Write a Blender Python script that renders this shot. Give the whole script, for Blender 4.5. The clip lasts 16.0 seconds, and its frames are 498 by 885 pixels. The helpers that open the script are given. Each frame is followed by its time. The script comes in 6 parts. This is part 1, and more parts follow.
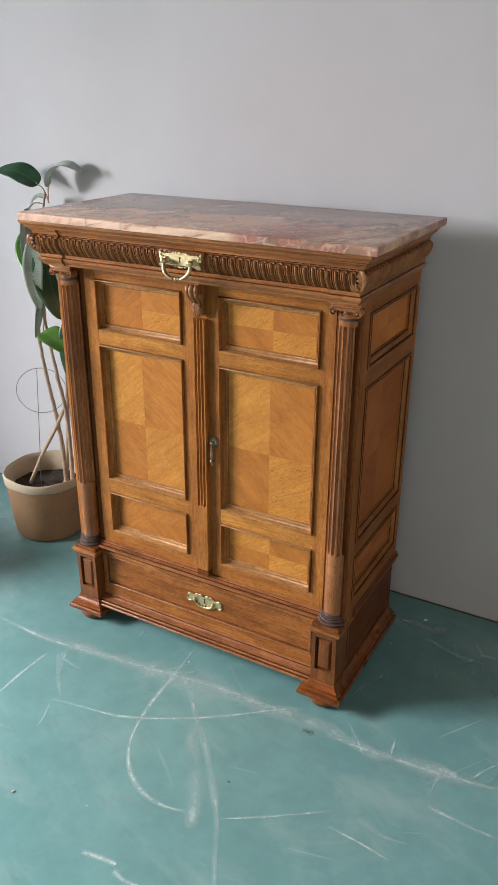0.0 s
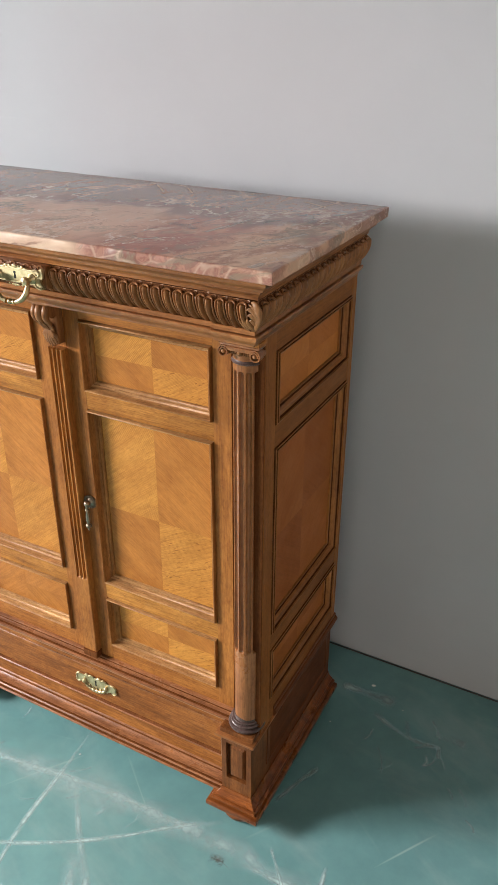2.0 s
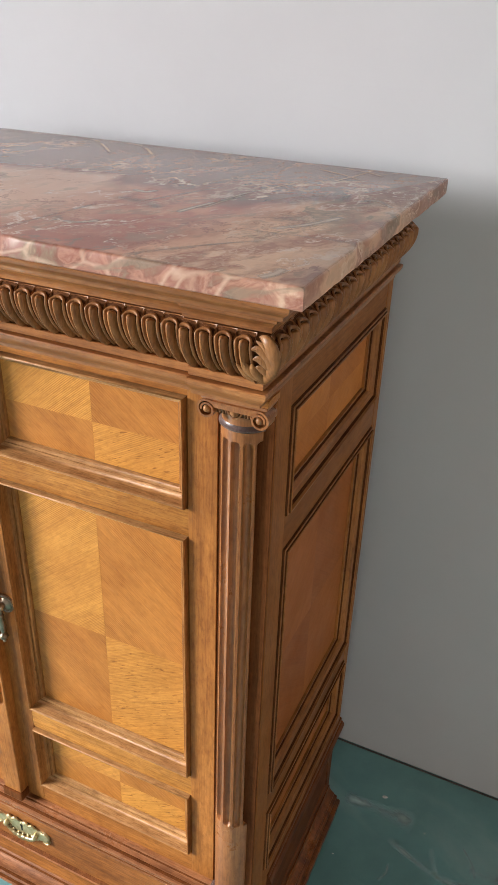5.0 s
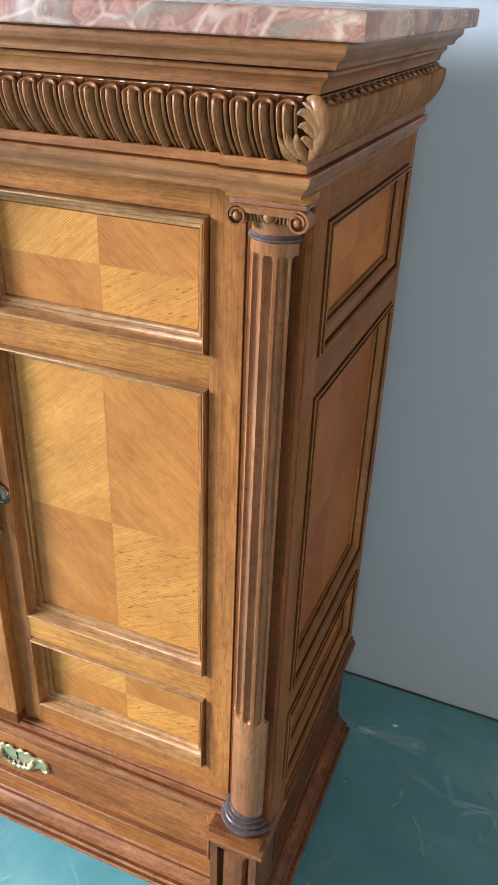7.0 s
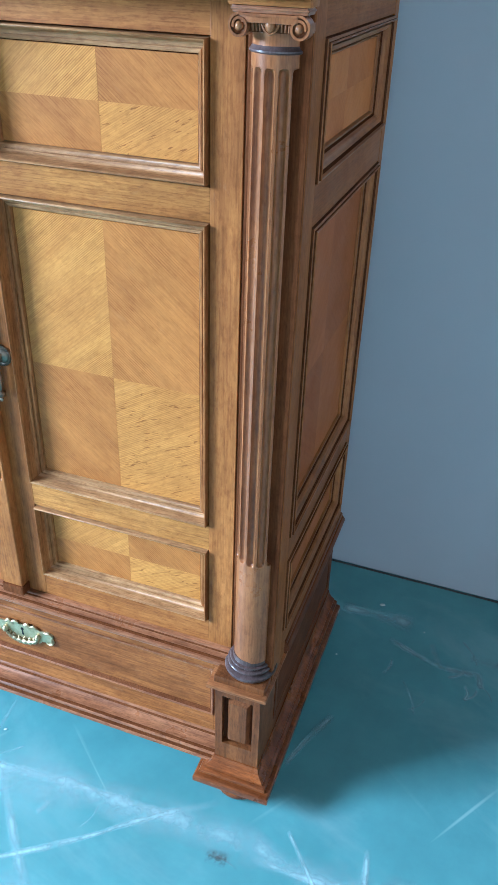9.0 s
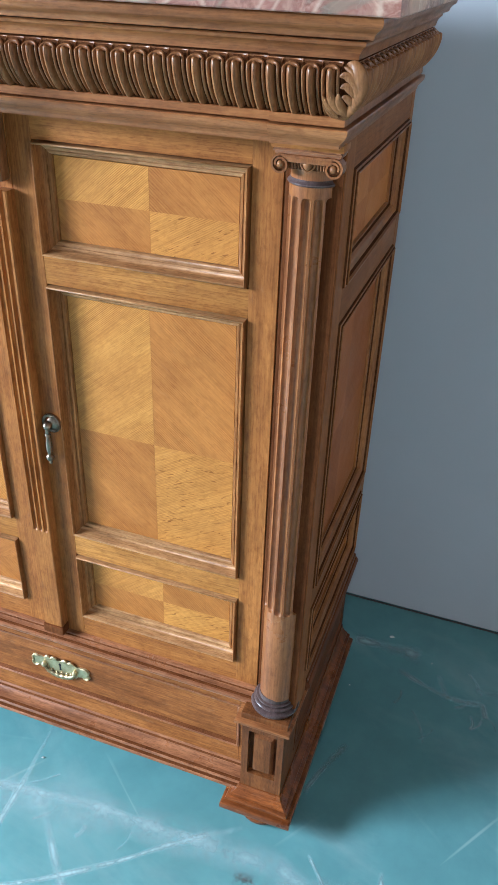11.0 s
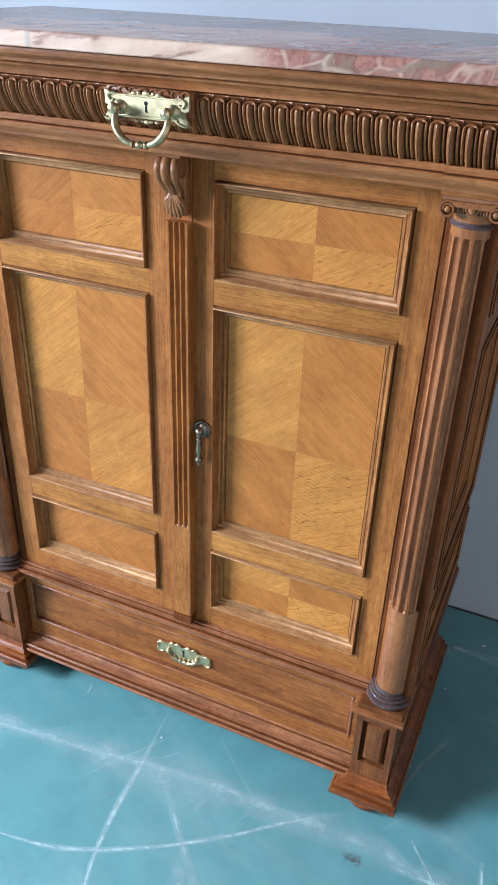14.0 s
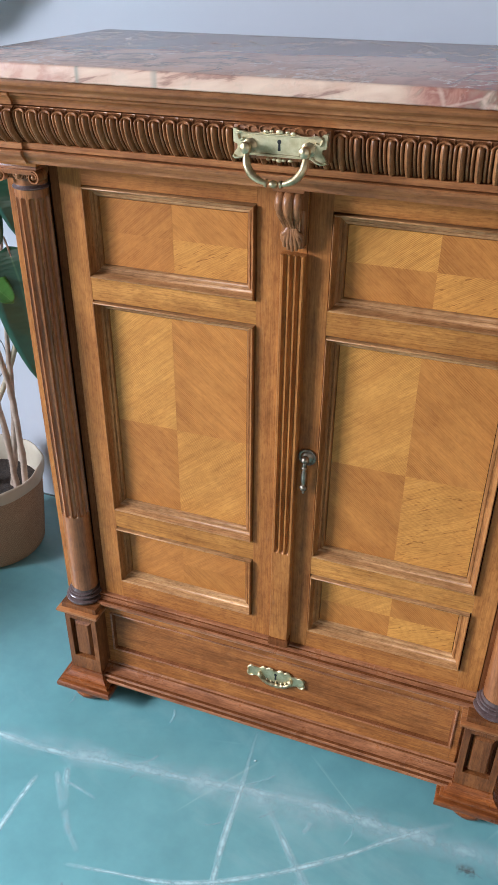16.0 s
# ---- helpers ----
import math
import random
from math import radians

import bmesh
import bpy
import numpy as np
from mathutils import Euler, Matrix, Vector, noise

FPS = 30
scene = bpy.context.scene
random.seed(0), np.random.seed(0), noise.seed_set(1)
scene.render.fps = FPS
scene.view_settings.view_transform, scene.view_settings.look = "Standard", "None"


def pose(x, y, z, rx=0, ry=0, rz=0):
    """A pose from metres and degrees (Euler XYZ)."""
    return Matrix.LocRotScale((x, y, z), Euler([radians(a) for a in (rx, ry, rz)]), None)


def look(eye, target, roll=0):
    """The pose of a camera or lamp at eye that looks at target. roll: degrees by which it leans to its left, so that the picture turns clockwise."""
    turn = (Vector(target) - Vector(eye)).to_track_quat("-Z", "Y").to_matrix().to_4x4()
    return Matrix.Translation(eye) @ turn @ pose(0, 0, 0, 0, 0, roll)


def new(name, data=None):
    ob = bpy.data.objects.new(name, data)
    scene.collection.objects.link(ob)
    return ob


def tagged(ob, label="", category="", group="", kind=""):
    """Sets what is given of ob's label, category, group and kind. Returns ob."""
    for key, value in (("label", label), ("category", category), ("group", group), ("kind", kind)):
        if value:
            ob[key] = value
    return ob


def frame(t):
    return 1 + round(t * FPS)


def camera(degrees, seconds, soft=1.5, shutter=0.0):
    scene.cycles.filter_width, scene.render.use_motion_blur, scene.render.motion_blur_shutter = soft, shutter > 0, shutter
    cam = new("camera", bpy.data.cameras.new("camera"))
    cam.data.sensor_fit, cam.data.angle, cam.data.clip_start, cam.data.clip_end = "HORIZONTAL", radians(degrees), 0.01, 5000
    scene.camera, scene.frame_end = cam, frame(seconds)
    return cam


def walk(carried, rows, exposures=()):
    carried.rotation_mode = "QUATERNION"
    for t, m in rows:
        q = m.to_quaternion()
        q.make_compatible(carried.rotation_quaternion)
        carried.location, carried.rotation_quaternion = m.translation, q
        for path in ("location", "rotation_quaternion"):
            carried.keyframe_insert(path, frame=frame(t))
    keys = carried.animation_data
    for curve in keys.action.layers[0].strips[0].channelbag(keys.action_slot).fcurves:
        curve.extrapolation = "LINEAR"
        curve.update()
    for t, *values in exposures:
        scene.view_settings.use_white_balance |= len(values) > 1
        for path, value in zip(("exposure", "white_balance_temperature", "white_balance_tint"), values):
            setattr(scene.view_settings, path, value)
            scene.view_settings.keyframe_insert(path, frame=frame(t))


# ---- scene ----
cam = camera(35.0, 16.0, soft=1.2)
PATH = [
    (0, (1.034, -1.613, 1.54), (0.147, -0.018, 0.723), 0.3),
    (0.5, (1.042, -1.496, 1.537), (0.165, 0.089, 0.689), 0.4),
    (1, (1.069, -1.348, 1.552), (0.197, 0.218, 0.664), 0.4),
    (1.5, (1.056, -1.202, 1.56), (0.205, 0.353, 0.634), 0.3),
    (2, (0.945, -1.043, 1.56), (0.125, 0.512, 0.607), 0.2),
    (2.5, (0.855, -0.915, 1.559), (0.067, 0.646, 0.589), 0.2),
    (3, (0.807, -0.843, 1.554), (0.048, 0.723, 0.568), 0.2),
    (3.2, (0.792, -0.829, 1.551), (0.047, 0.744, 0.564), 0.2),
    (5.3, (0.676, -0.614, 1.426), (-0.037, 0.974, 0.441), 2.1),
    (5.5, (0.675, -0.605, 1.417), (-0.042, 0.982, 0.434), 2.3),
    (6, (0.669, -0.596, 1.367), (-0.029, 1.003, 0.389), 2.4),
    (6.5, (0.653, -0.626, 1.301), (-0.019, 0.982, 0.32), 2.3),
    (7, (0.638, -0.667, 1.263), (-0.003, 0.947, 0.271), 2.2),
    (7.5, (0.644, -0.695, 1.224), (0.035, 0.917, 0.208), 2.1),
    (8, (0.651, -0.717, 1.197), (0.069, 0.889, 0.156), 2.2),
    (8.5, (0.651, -0.742, 1.179), (0.089, 0.856, 0.115), 2.1),
    (9, (0.642, -0.77, 1.162), (0.097, 0.824, 0.084), 2.0),
    (9.2, (0.642, -0.776, 1.165), (0.092, 0.811, 0.078), 1.9),
    (11.3, (0.614, -0.857, 1.3), (0.067, 0.754, 0.247), 2.2),
    (11.5, (0.62, -0.881, 1.309), (0.065, 0.736, 0.271), 2.1),
    (12, (0.605, -0.906, 1.321), (0.032, 0.7, 0.276), 2.1),
    (12.5, (0.585, -0.92, 1.32), (-0.011, 0.677, 0.274), 2.1),
    (13, (0.569, -0.934, 1.323), (-0.053, 0.653, 0.277), 2.1),
    (13.5, (0.551, -0.954, 1.326), (-0.097, 0.626, 0.285), 2.1),
    (14, (0.529, -0.976, 1.331), (-0.14, 0.599, 0.295), 2.1),
    (14.5, (0.489, -0.995, 1.333), (-0.188, 0.575, 0.297), 2.1),
    (15, (0.454, -1.008, 1.336), (-0.226, 0.56, 0.298), 1.8),
    (15.5, (0.407, -1.011, 1.353), (-0.237, 0.563, 0.301), 1.4),
    (16, (0.304, -1.022, 1.377), (-0.273, 0.572, 0.317), 0.5),
]
EXPOSURES = [(0.0, -0.06, 6720, 11), (3.0, 0.27, 6800, 10), (5.5, 0.40, 6750, 10), (6.5, 0.5, 6250, 8), (7.0, 0.61, 5500, 2), (7.5, 0.65, 5050, -1), (8.0, 0.67, 4600, -6), (9.0, 0.61, 4380, -4),
             (11.5, 0.36, 5230, 4), (14.5, 0.21, 5180, 7), (16.0, 0.05, 5560, 9)]
walk(cam, [(t, look(eye, target, roll)) for t, eye, target, roll in PATH], EXPOSURES)

# ---- world and light ----
world = bpy.data.worlds.new("world")
scene.world = world
world.use_nodes = True
sky = world.node_tree.nodes.new("ShaderNodeTexSky")
sky.sky_type, sky.sun_disc = "NISHITA", False
sky.sun_elevation, sky.sun_rotation = radians(35), radians(160)
world.node_tree.links.new(sky.outputs[0], world.node_tree.nodes["Background"].inputs[0])
world.node_tree.nodes["Background"].inputs[1].default_value = 0.05

# the room: plan limits and the daylight window in the west wall
WEST, EAST, SOUTH, NORTH, HIGH = -2.6, 2.8, -4.3, 0.563, 3.7
WIN_Y0, WIN_Y1, WIN_Z0, WIN_Z1 = -2.7, -0.95, 0.9, 2.1
# unseen opening in the south wall, made for the added fill lamp
SOUTH_X0, SOUTH_X1 = 0.9, 2.5


def area_lamp(name, place, target, width, height, watts, colour):
    data = bpy.data.lights.new(name, "AREA")
    data.shape, data.size, data.size_y, data.energy, data.color = "RECTANGLE", width, height, watts, colour
    ob = new(name, data)
    ob.matrix_world = look(place, target)
    return ob


# the bright sky stands a little way outside and above the opening
area_lamp("window_daylight", (WEST - 1.0, -2.1, 2.3), (0, -2.1, 2.3), 2.1, 1.6, 930, (0.955, 0.955, 0.970))
# added warm fill lamp that lifts the wall and side away from the window
area_lamp("south_fill", ((SOUTH_X0 + SOUTH_X1) / 2, SOUTH - 0.05, (WIN_Z0 + WIN_Z1) / 2), ((SOUTH_X0 + SOUTH_X1) / 2, 0, (WIN_Z0 + WIN_Z1) / 2),
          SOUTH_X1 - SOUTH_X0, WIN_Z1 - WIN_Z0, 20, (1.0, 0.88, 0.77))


# ---- materials ----
def blank(name):
    m = bpy.data.materials.new(name)
    m.use_nodes = True
    t = m.node_tree
    return m, t, t.nodes["Principled BSDF"]


def node(t, kind, **inputs):
    n = t.nodes.new(kind)
    for k, v in inputs.items():
        n.inputs[k.replace("_", " ")].default_value = v
    return n


def ramp(t, source, stops):
    n = t.nodes.new("ShaderNodeValToRGB")
    e = n.color_ramp.elements
    while len(e) < len(stops):
        e.new(0.5)
    for k, (at, c) in enumerate(stops):
        e[k].position = at
        e[k].color = (*c, 1) if len(c) == 3 else c
    t.links.new(source, n.inputs[0])
    return n.outputs[0]


def mixed(t, kind, fac, a, b):
    n = t.nodes.new("ShaderNodeMix")
    n.data_type, n.blend_type = "RGBA", kind
    for slot, v in ((0, fac), (6, a), (7, b)):
        if isinstance(v, (int, float)):
            n.inputs[slot].default_value = v
        elif isinstance(v, tuple):
            n.inputs[slot].default_value = (*v, 1)
        else:
            t.links.new(v, n.inputs[slot])
    return n.outputs[2]


def local_coords(t, spread=7.0):
    """Object coordinates, shifted by a random amount for each object."""
    tc, info = t.nodes.new("ShaderNodeTexCoord"), t.nodes.new("ShaderNodeObjectInfo")
    mul = node(t, "ShaderNodeMath")
    mul.operation = "MULTIPLY"
    mul.inputs[1].default_value = spread
    t.links.new(info.outputs["Random"], mul.inputs[0])
    add = t.nodes.new("ShaderNodeVectorMath")
    t.links.new(tc.outputs["Object"], add.inputs[0])
    t.links.new(mul.outputs[0], add.inputs[1])
    return add.outputs[0], info.outputs["Random"]


def turned(t, vec, degrees3, scale3):
    a, b = t.nodes.new("ShaderNodeMapping"), t.nodes.new("ShaderNodeMapping")
    a.inputs["Rotation"].default_value = [radians(d) for d in degrees3]
    b.inputs["Scale"].default_value = scale3
    t.links.new(vec, a.inputs["Vector"])
    t.links.new(a.outputs[0], b.inputs["Vector"])
    return b.outputs[0]


def noise_tex(t, vec, scale=1.0, detail=4.0, rough=0.55, distort=0.0):
    n = node(t, "ShaderNodeTexNoise", Scale=scale, Detail=detail, Roughness=rough, Distortion=distort)
    t.links.new(vec, n.inputs["Vector"])
    return n.outputs["Fac"]


def bump_into(t, bsdf, height, strength, distance):
    b = node(t, "ShaderNodeBump", Strength=strength, Distance=distance)
    t.links.new(height, b.inputs["Height"])
    t.links.new(b.outputs[0], bsdf.inputs["Normal"])


def wood(name, light, dark, turn=(0, 0, 0), pores=0.25, gloss=0.42, coat=0.04, fleck=0.0, grain=1.0, lines=0.0, spacing=0.0026, shine=None, calm=1.0, worn=0.0):
    """Varnished oak; the grain runs along the local z axis after the turn."""
    m, t, p = blank(name)
    vec, rnd = local_coords(t)
    broad = noise_tex(t, turned(t, vec, turn, (34 * grain, 34 * grain, 3.0)), 1, 6, 0.65, 0.6)
    fine = noise_tex(t, turned(t, vec, turn, (420 * grain, 420 * grain, 10)), 1, 3, 0.6)
    pore = noise_tex(t, turned(t, vec, turn, (640 * grain, 640 * grain, 85)), 1, 2, 0.5)
    cloud = noise_tex(t, vec, 9, 6, 0.66)
    mottle = noise_tex(t, turned(t, vec, turn, (150, 150, 70)), 1, 4, 0.65, 0.3)
    mid = tuple((a + b) / 2 for a, b in zip(light, dark))
    col = ramp(t, broad, [(0.3, dark), (0.5, mid), (0.68, light)])
    col = mixed(t, "MULTIPLY", 0.5 * calm, col, ramp(t, fine, [(0.38, (0.56, 0.48, 0.40)), (0.56, (1, 1, 1))]))
    col = mixed(t, "MULTIPLY", pores, col, ramp(t, pore, [(0.37, (0.32, 0.23, 0.16)), (0.47, (1, 1, 1))]))
    col = mixed(t, "MULTIPLY", 0.62 * calm, col, ramp(t, cloud, [(0.30, (0.56, 0.47, 0.40)), (0.60, (1.0, 1.0, 1.0))]))
    col = mixed(t, "MULTIPLY", 0.5 * calm, col, ramp(t, mottle, [(0.36, (0.64, 0.55, 0.46)), (0.54, (1.0, 1.0, 1.0))]))
    if lines:
        rings = node(t, "ShaderNodeTexWave", Scale=0.314 / spacing, Distortion=5.0, Detail=3.0)
        rings.inputs["Detail Scale"].default_value = 0.12
        t.links.new(turned(t, vec, turn, (1, 1, 0.25)), rings.inputs["Vector"])
        amount = ramp(t, noise_tex(t, turned(t, vec, turn, (24, 24, 9)), 1, 3), [(0.42, (0.05 * lines,) * 3), (0.60, (1.5 * lines,) * 3)])
        dark_line = ramp(t, rings.outputs["Fac"], [(0.10, (0.46, 0.35, 0.24)), (0.45, (1, 1, 1))])
        col = mixed(t, "MULTIPLY", amount, col, dark_line)
    if fleck:
        ray_fleck = noise_tex(t, turned(t, vec, (turn[0], turn[1] - 8, turn[2]), (330, 330, 46)), 1, 1, 0.5, 1.2)
        col = mixed(t, "MULTIPLY", fleck, col, ramp(t, ray_fleck, [(0.30, (0.30, 0.19, 0.10)), (0.35, (1, 1, 1))]))
    if worn:
        soot = noise_tex(t, turned(t, vec, turn, (52, 52, 11)), 1, 5, 0.65, 0.5)
        col = mixed(t, "MULTIPLY", worn, col, ramp(t, soot, [(0.40, (0.30, 0.24, 0.22)), (0.56, (1, 1, 1))]))
        rubbed = noise_tex(t, turned(t, vec, turn, (90, 90, 24)), 1, 6, 0.7, 0.4)
        col = mixed(t, "MIX", ramp(t, rubbed, [(0.60, (0, 0, 0)), (0.74, (0.45 * worn,) * 3)]), col, (0.50, 0.34, 0.23))
    tint = mixed(t, "MULTIPLY", 0.45, col, ramp(t, rnd, [(0.0, (0.80, 0.72, 0.70)), (0.5, (0.92, 0.92, 0.90)), (1.0, (1.0, 1.0, 1.0))]))
    t.links.new(tint, p.inputs["Base Color"])
    r = ramp(t, cloud, [(0.3, (gloss + 0.10,) * 3), (0.7, (gloss - 0.04,) * 3)])
    t.links.new(r, p.inputs["Roughness"])
    p.inputs["Specular IOR Level"].default_value = 0.14 + 0.8 * coat if shine is None else shine
    p.inputs["Coat Weight"].default_value, p.inputs["Coat Roughness"].default_value = coat, 0.25
    bump_into(t, p, fine, 0.15, 0.0006)
    return m


OAK_L, OAK_D = (0.555, 0.2260, 0.0560), (0.370, 0.1360, 0.0330)
oak_z = wood("oak_upright", OAK_L, OAK_D, pores=0.20, worn=0.25)
oak_x = wood("oak_rail", (0.6500, 0.2960, 0.0690), (0.4450, 0.1840, 0.0400), (0, 90, 0), pores=0.28, worn=0.2)
# right-side oak: the doors' wood with the side's shade put into its colour
oak_y = wood("oak_side_rail_shaded", (0.3608, 0.1394, 0.0377), (0.2460, 0.0886, 0.0238), (90, 0, 0), pores=0.25, shine=0.10, calm=0.7)
side_stile = wood("oak_side_upright_shaded", (0.4042, 0.1591, 0.0421), (0.2838, 0.1032, 0.0275), pores=0.25, shine=0.10, calm=0.7)
drawer_oak = wood("oak_drawer_front", (0.500, 0.1974, 0.0532), (0.320, 0.1121, 0.0279), (0, 90, 0), pores=0.28, worn=0.4)
# dark red-brown plinth side, darkened further to stand for its shade
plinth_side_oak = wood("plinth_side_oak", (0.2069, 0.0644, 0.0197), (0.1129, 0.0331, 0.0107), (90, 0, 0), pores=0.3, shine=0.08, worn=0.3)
brown_x = wood("oak_outer_rail", OAK_L, OAK_D, (0, 90, 0), pores=0.30)
plinth_oak = wood("pedestal_oak", (0.2952, 0.1099, 0.0320), (0.1558, 0.0525, 0.0156), pores=0.35, coat=0.12, worn=0.4)
TRIM_L, TRIM_D = (0.490, 0.205, 0.070), (0.285, 0.106, 0.036)
trim_x = wood("dark_oak_trim", TRIM_L, TRIM_D, (0, 90, 0), pores=0.30, gloss=0.33, coat=0.08, shine=0.26, worn=0.16)
trim_z = wood("dark_oak_upright_trim", (0.4600, 0.1840, 0.0620), (0.2800, 0.1020, 0.0330), pores=0.25, gloss=0.30, coat=0.12, shine=0.40, worn=0.10)
# side copy of the trim, its colour lowered for the shaded side
trim_y = wood("dark_oak_side_trim_shaded", (0.2401, 0.0777, 0.0245), (0.1201, 0.0367, 0.0122), (90, 0, 0), gloss=0.34, coat=0.10, worn=0.4)
red_trim = wood("red_stained_foot", (0.3600, 0.1120, 0.0270), (0.1500, 0.0400, 0.0110), (0, 90, 0), pores=0.4, gloss=0.28, coat=0.2, worn=0.45)
# one moulding oak: uprights darkened for shaded slopes, rails paled for their sheen
BEAD_L, BEAD_D = (0.65, 0.362, 0.152), (0.45, 0.230, 0.090)
bead = wood("panel_moulding_oak", (0.500, 0.2250, 0.0700), (0.350, 0.1450, 0.0440), pores=0.35, gloss=0.44, coat=0.0, shine=0.12, worn=0.22)
bead_x = wood("panel_moulding_rail_oak", BEAD_L, BEAD_D, (0, 90, 0), pores=0.35, gloss=0.42, coat=0.03, shine=0.24, worn=0.30)
# side mouldings, toned down in colour for the shaded right side
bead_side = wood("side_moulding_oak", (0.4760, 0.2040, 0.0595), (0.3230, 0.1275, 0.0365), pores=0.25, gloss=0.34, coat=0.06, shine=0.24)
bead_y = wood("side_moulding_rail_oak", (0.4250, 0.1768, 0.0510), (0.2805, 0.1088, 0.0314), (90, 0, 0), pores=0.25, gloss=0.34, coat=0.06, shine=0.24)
# tone for recessed grounds, with the shade of the gaps painted in
recess_shade = wood("recess_shade_oak", (0.165, 0.0640, 0.0230), (0.090, 0.0330, 0.0125), gloss=0.6, coat=0.0, shine=0.06)
# groove tone: crease shade put into the colour, along with grime
groove_dark = wood("shaded_grimy_groove_oak", (0.150, 0.0540, 0.0210), (0.080, 0.0280, 0.0110), gloss=0.6, coat=0.0, shine=0.06)
# red-brown jamb oak, darkened further for shade beside columns and in quirks
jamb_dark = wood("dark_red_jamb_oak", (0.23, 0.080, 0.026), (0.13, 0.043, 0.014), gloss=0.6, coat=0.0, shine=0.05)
base_trim = wood("base_moulding_oak", (0.520, 0.2280, 0.1000), (0.300, 0.1150, 0.0480), (0, 90, 0), pores=0.40, gloss=0.26, coat=0.26, shine=0.5, worn=0.42)
# rising quarters lighter, falling darker: the turned grain's sheen put into colour
veneer_up = wood("veneer_rising", (0.7150, 0.3300, 0.0740), (0.6050, 0.2600, 0.0560), (0, -50, 0), grain=1.2, pores=0.12, lines=0.36, spacing=0.0021, calm=0.65, worn=0.12)
veneer_down = wood("veneer_falling", (0.5700, 0.2300, 0.0510), (0.5000, 0.1940, 0.0420), (0, 50, 0), grain=1.3, pores=0.12, lines=0.24, spacing=0.0030, calm=0.6, worn=0.14)
veneer_fleck = wood("veneer_flecked", (0.7350, 0.3420, 0.0760), (0.6150, 0.2700, 0.0570), (0, -60, 0), grain=1.2, pores=0.15, fleck=0.6, lines=0.26, spacing=0.0023, calm=0.65, worn=0.1)
veneer_dull = wood("veneer_dulled", (0.5450, 0.2120, 0.0480), (0.4750, 0.1800, 0.0400), (0, -50, 0), grain=1.3, pores=0.12, lines=0.14, calm=0.6, worn=0.16)
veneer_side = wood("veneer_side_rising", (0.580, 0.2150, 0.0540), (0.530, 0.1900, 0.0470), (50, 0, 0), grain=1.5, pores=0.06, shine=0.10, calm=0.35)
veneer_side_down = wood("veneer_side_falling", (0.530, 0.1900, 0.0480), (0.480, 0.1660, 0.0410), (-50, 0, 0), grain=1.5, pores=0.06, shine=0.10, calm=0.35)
# redder lower side panels, also darkened for light falling off towards the floor
veneer_side_red = wood("veneer_side_red_rising_shaded", (0.4230, 0.1404, 0.0369), (0.3780, 0.1206, 0.0315), (50, 0, 0), grain=1.5, pores=0.06, shine=0.10, calm=0.4)
veneer_side_red_down = wood("veneer_side_red_falling_shaded", (0.3780, 0.1215, 0.0324), (0.3375, 0.1044, 0.0279), (-50, 0, 0), grain=1.5, pores=0.06, shine=0.10, calm=0.4)
carved = wood("carved_oak", (0.43, 0.1930, 0.0720), (0.27, 0.1110, 0.0410), gloss=0.36, coat=0.06, shine=0.28)
worn_leaf = wood("worn_carved_oak", (0.44, 0.208, 0.079), (0.25, 0.108, 0.040), gloss=0.36, coat=0.1)
ebony = wood("darkened_turned_wood", (0.170, 0.1164, 0.1117), (0.065, 0.0412, 0.0415), gloss=0.30, coat=0.25, shine=0.4)
# backing oak, so dark that its colour also stands for shade in gaps
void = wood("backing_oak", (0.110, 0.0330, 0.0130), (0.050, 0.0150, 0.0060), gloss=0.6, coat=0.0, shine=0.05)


def metal(name, colour, rough, worn):
    m, t, p = blank(name)
    vec, _ = local_coords(t)
    n = noise_tex(t, vec, 60, 4, 0.6)
    t.links.new(ramp(t, n, [(0.3, worn), (0.62, colour)]), p.inputs["Base Color"])
    t.links.new(ramp(t, n, [(0.3, (rough + 0.2,) * 3), (0.7, (rough,) * 3)]), p.inputs["Roughness"])
    p.inputs["Metallic"].default_value = 1.0
    bump_into(t, p, noise_tex(t, vec, 240, 3), 0.12, 0.0005)
    return m


brass = metal("pale_brass", (0.70, 0.60, 0.37), 0.44, (0.44, 0.35, 0.19))
aged_brass = metal("aged_brass", (0.62, 0.49, 0.29), 0.30, (0.26, 0.19, 0.10))
pewter = metal("aged_nickel", (0.34, 0.27, 0.20), 0.32, (0.10, 0.08, 0.06))
m, t, p = blank("keyhole_dark")
p.inputs["Base Color"].default_value, p.inputs["Roughness"].default_value = (0.012, 0.010, 0.008, 1), 0.8
keyhole_dark = m


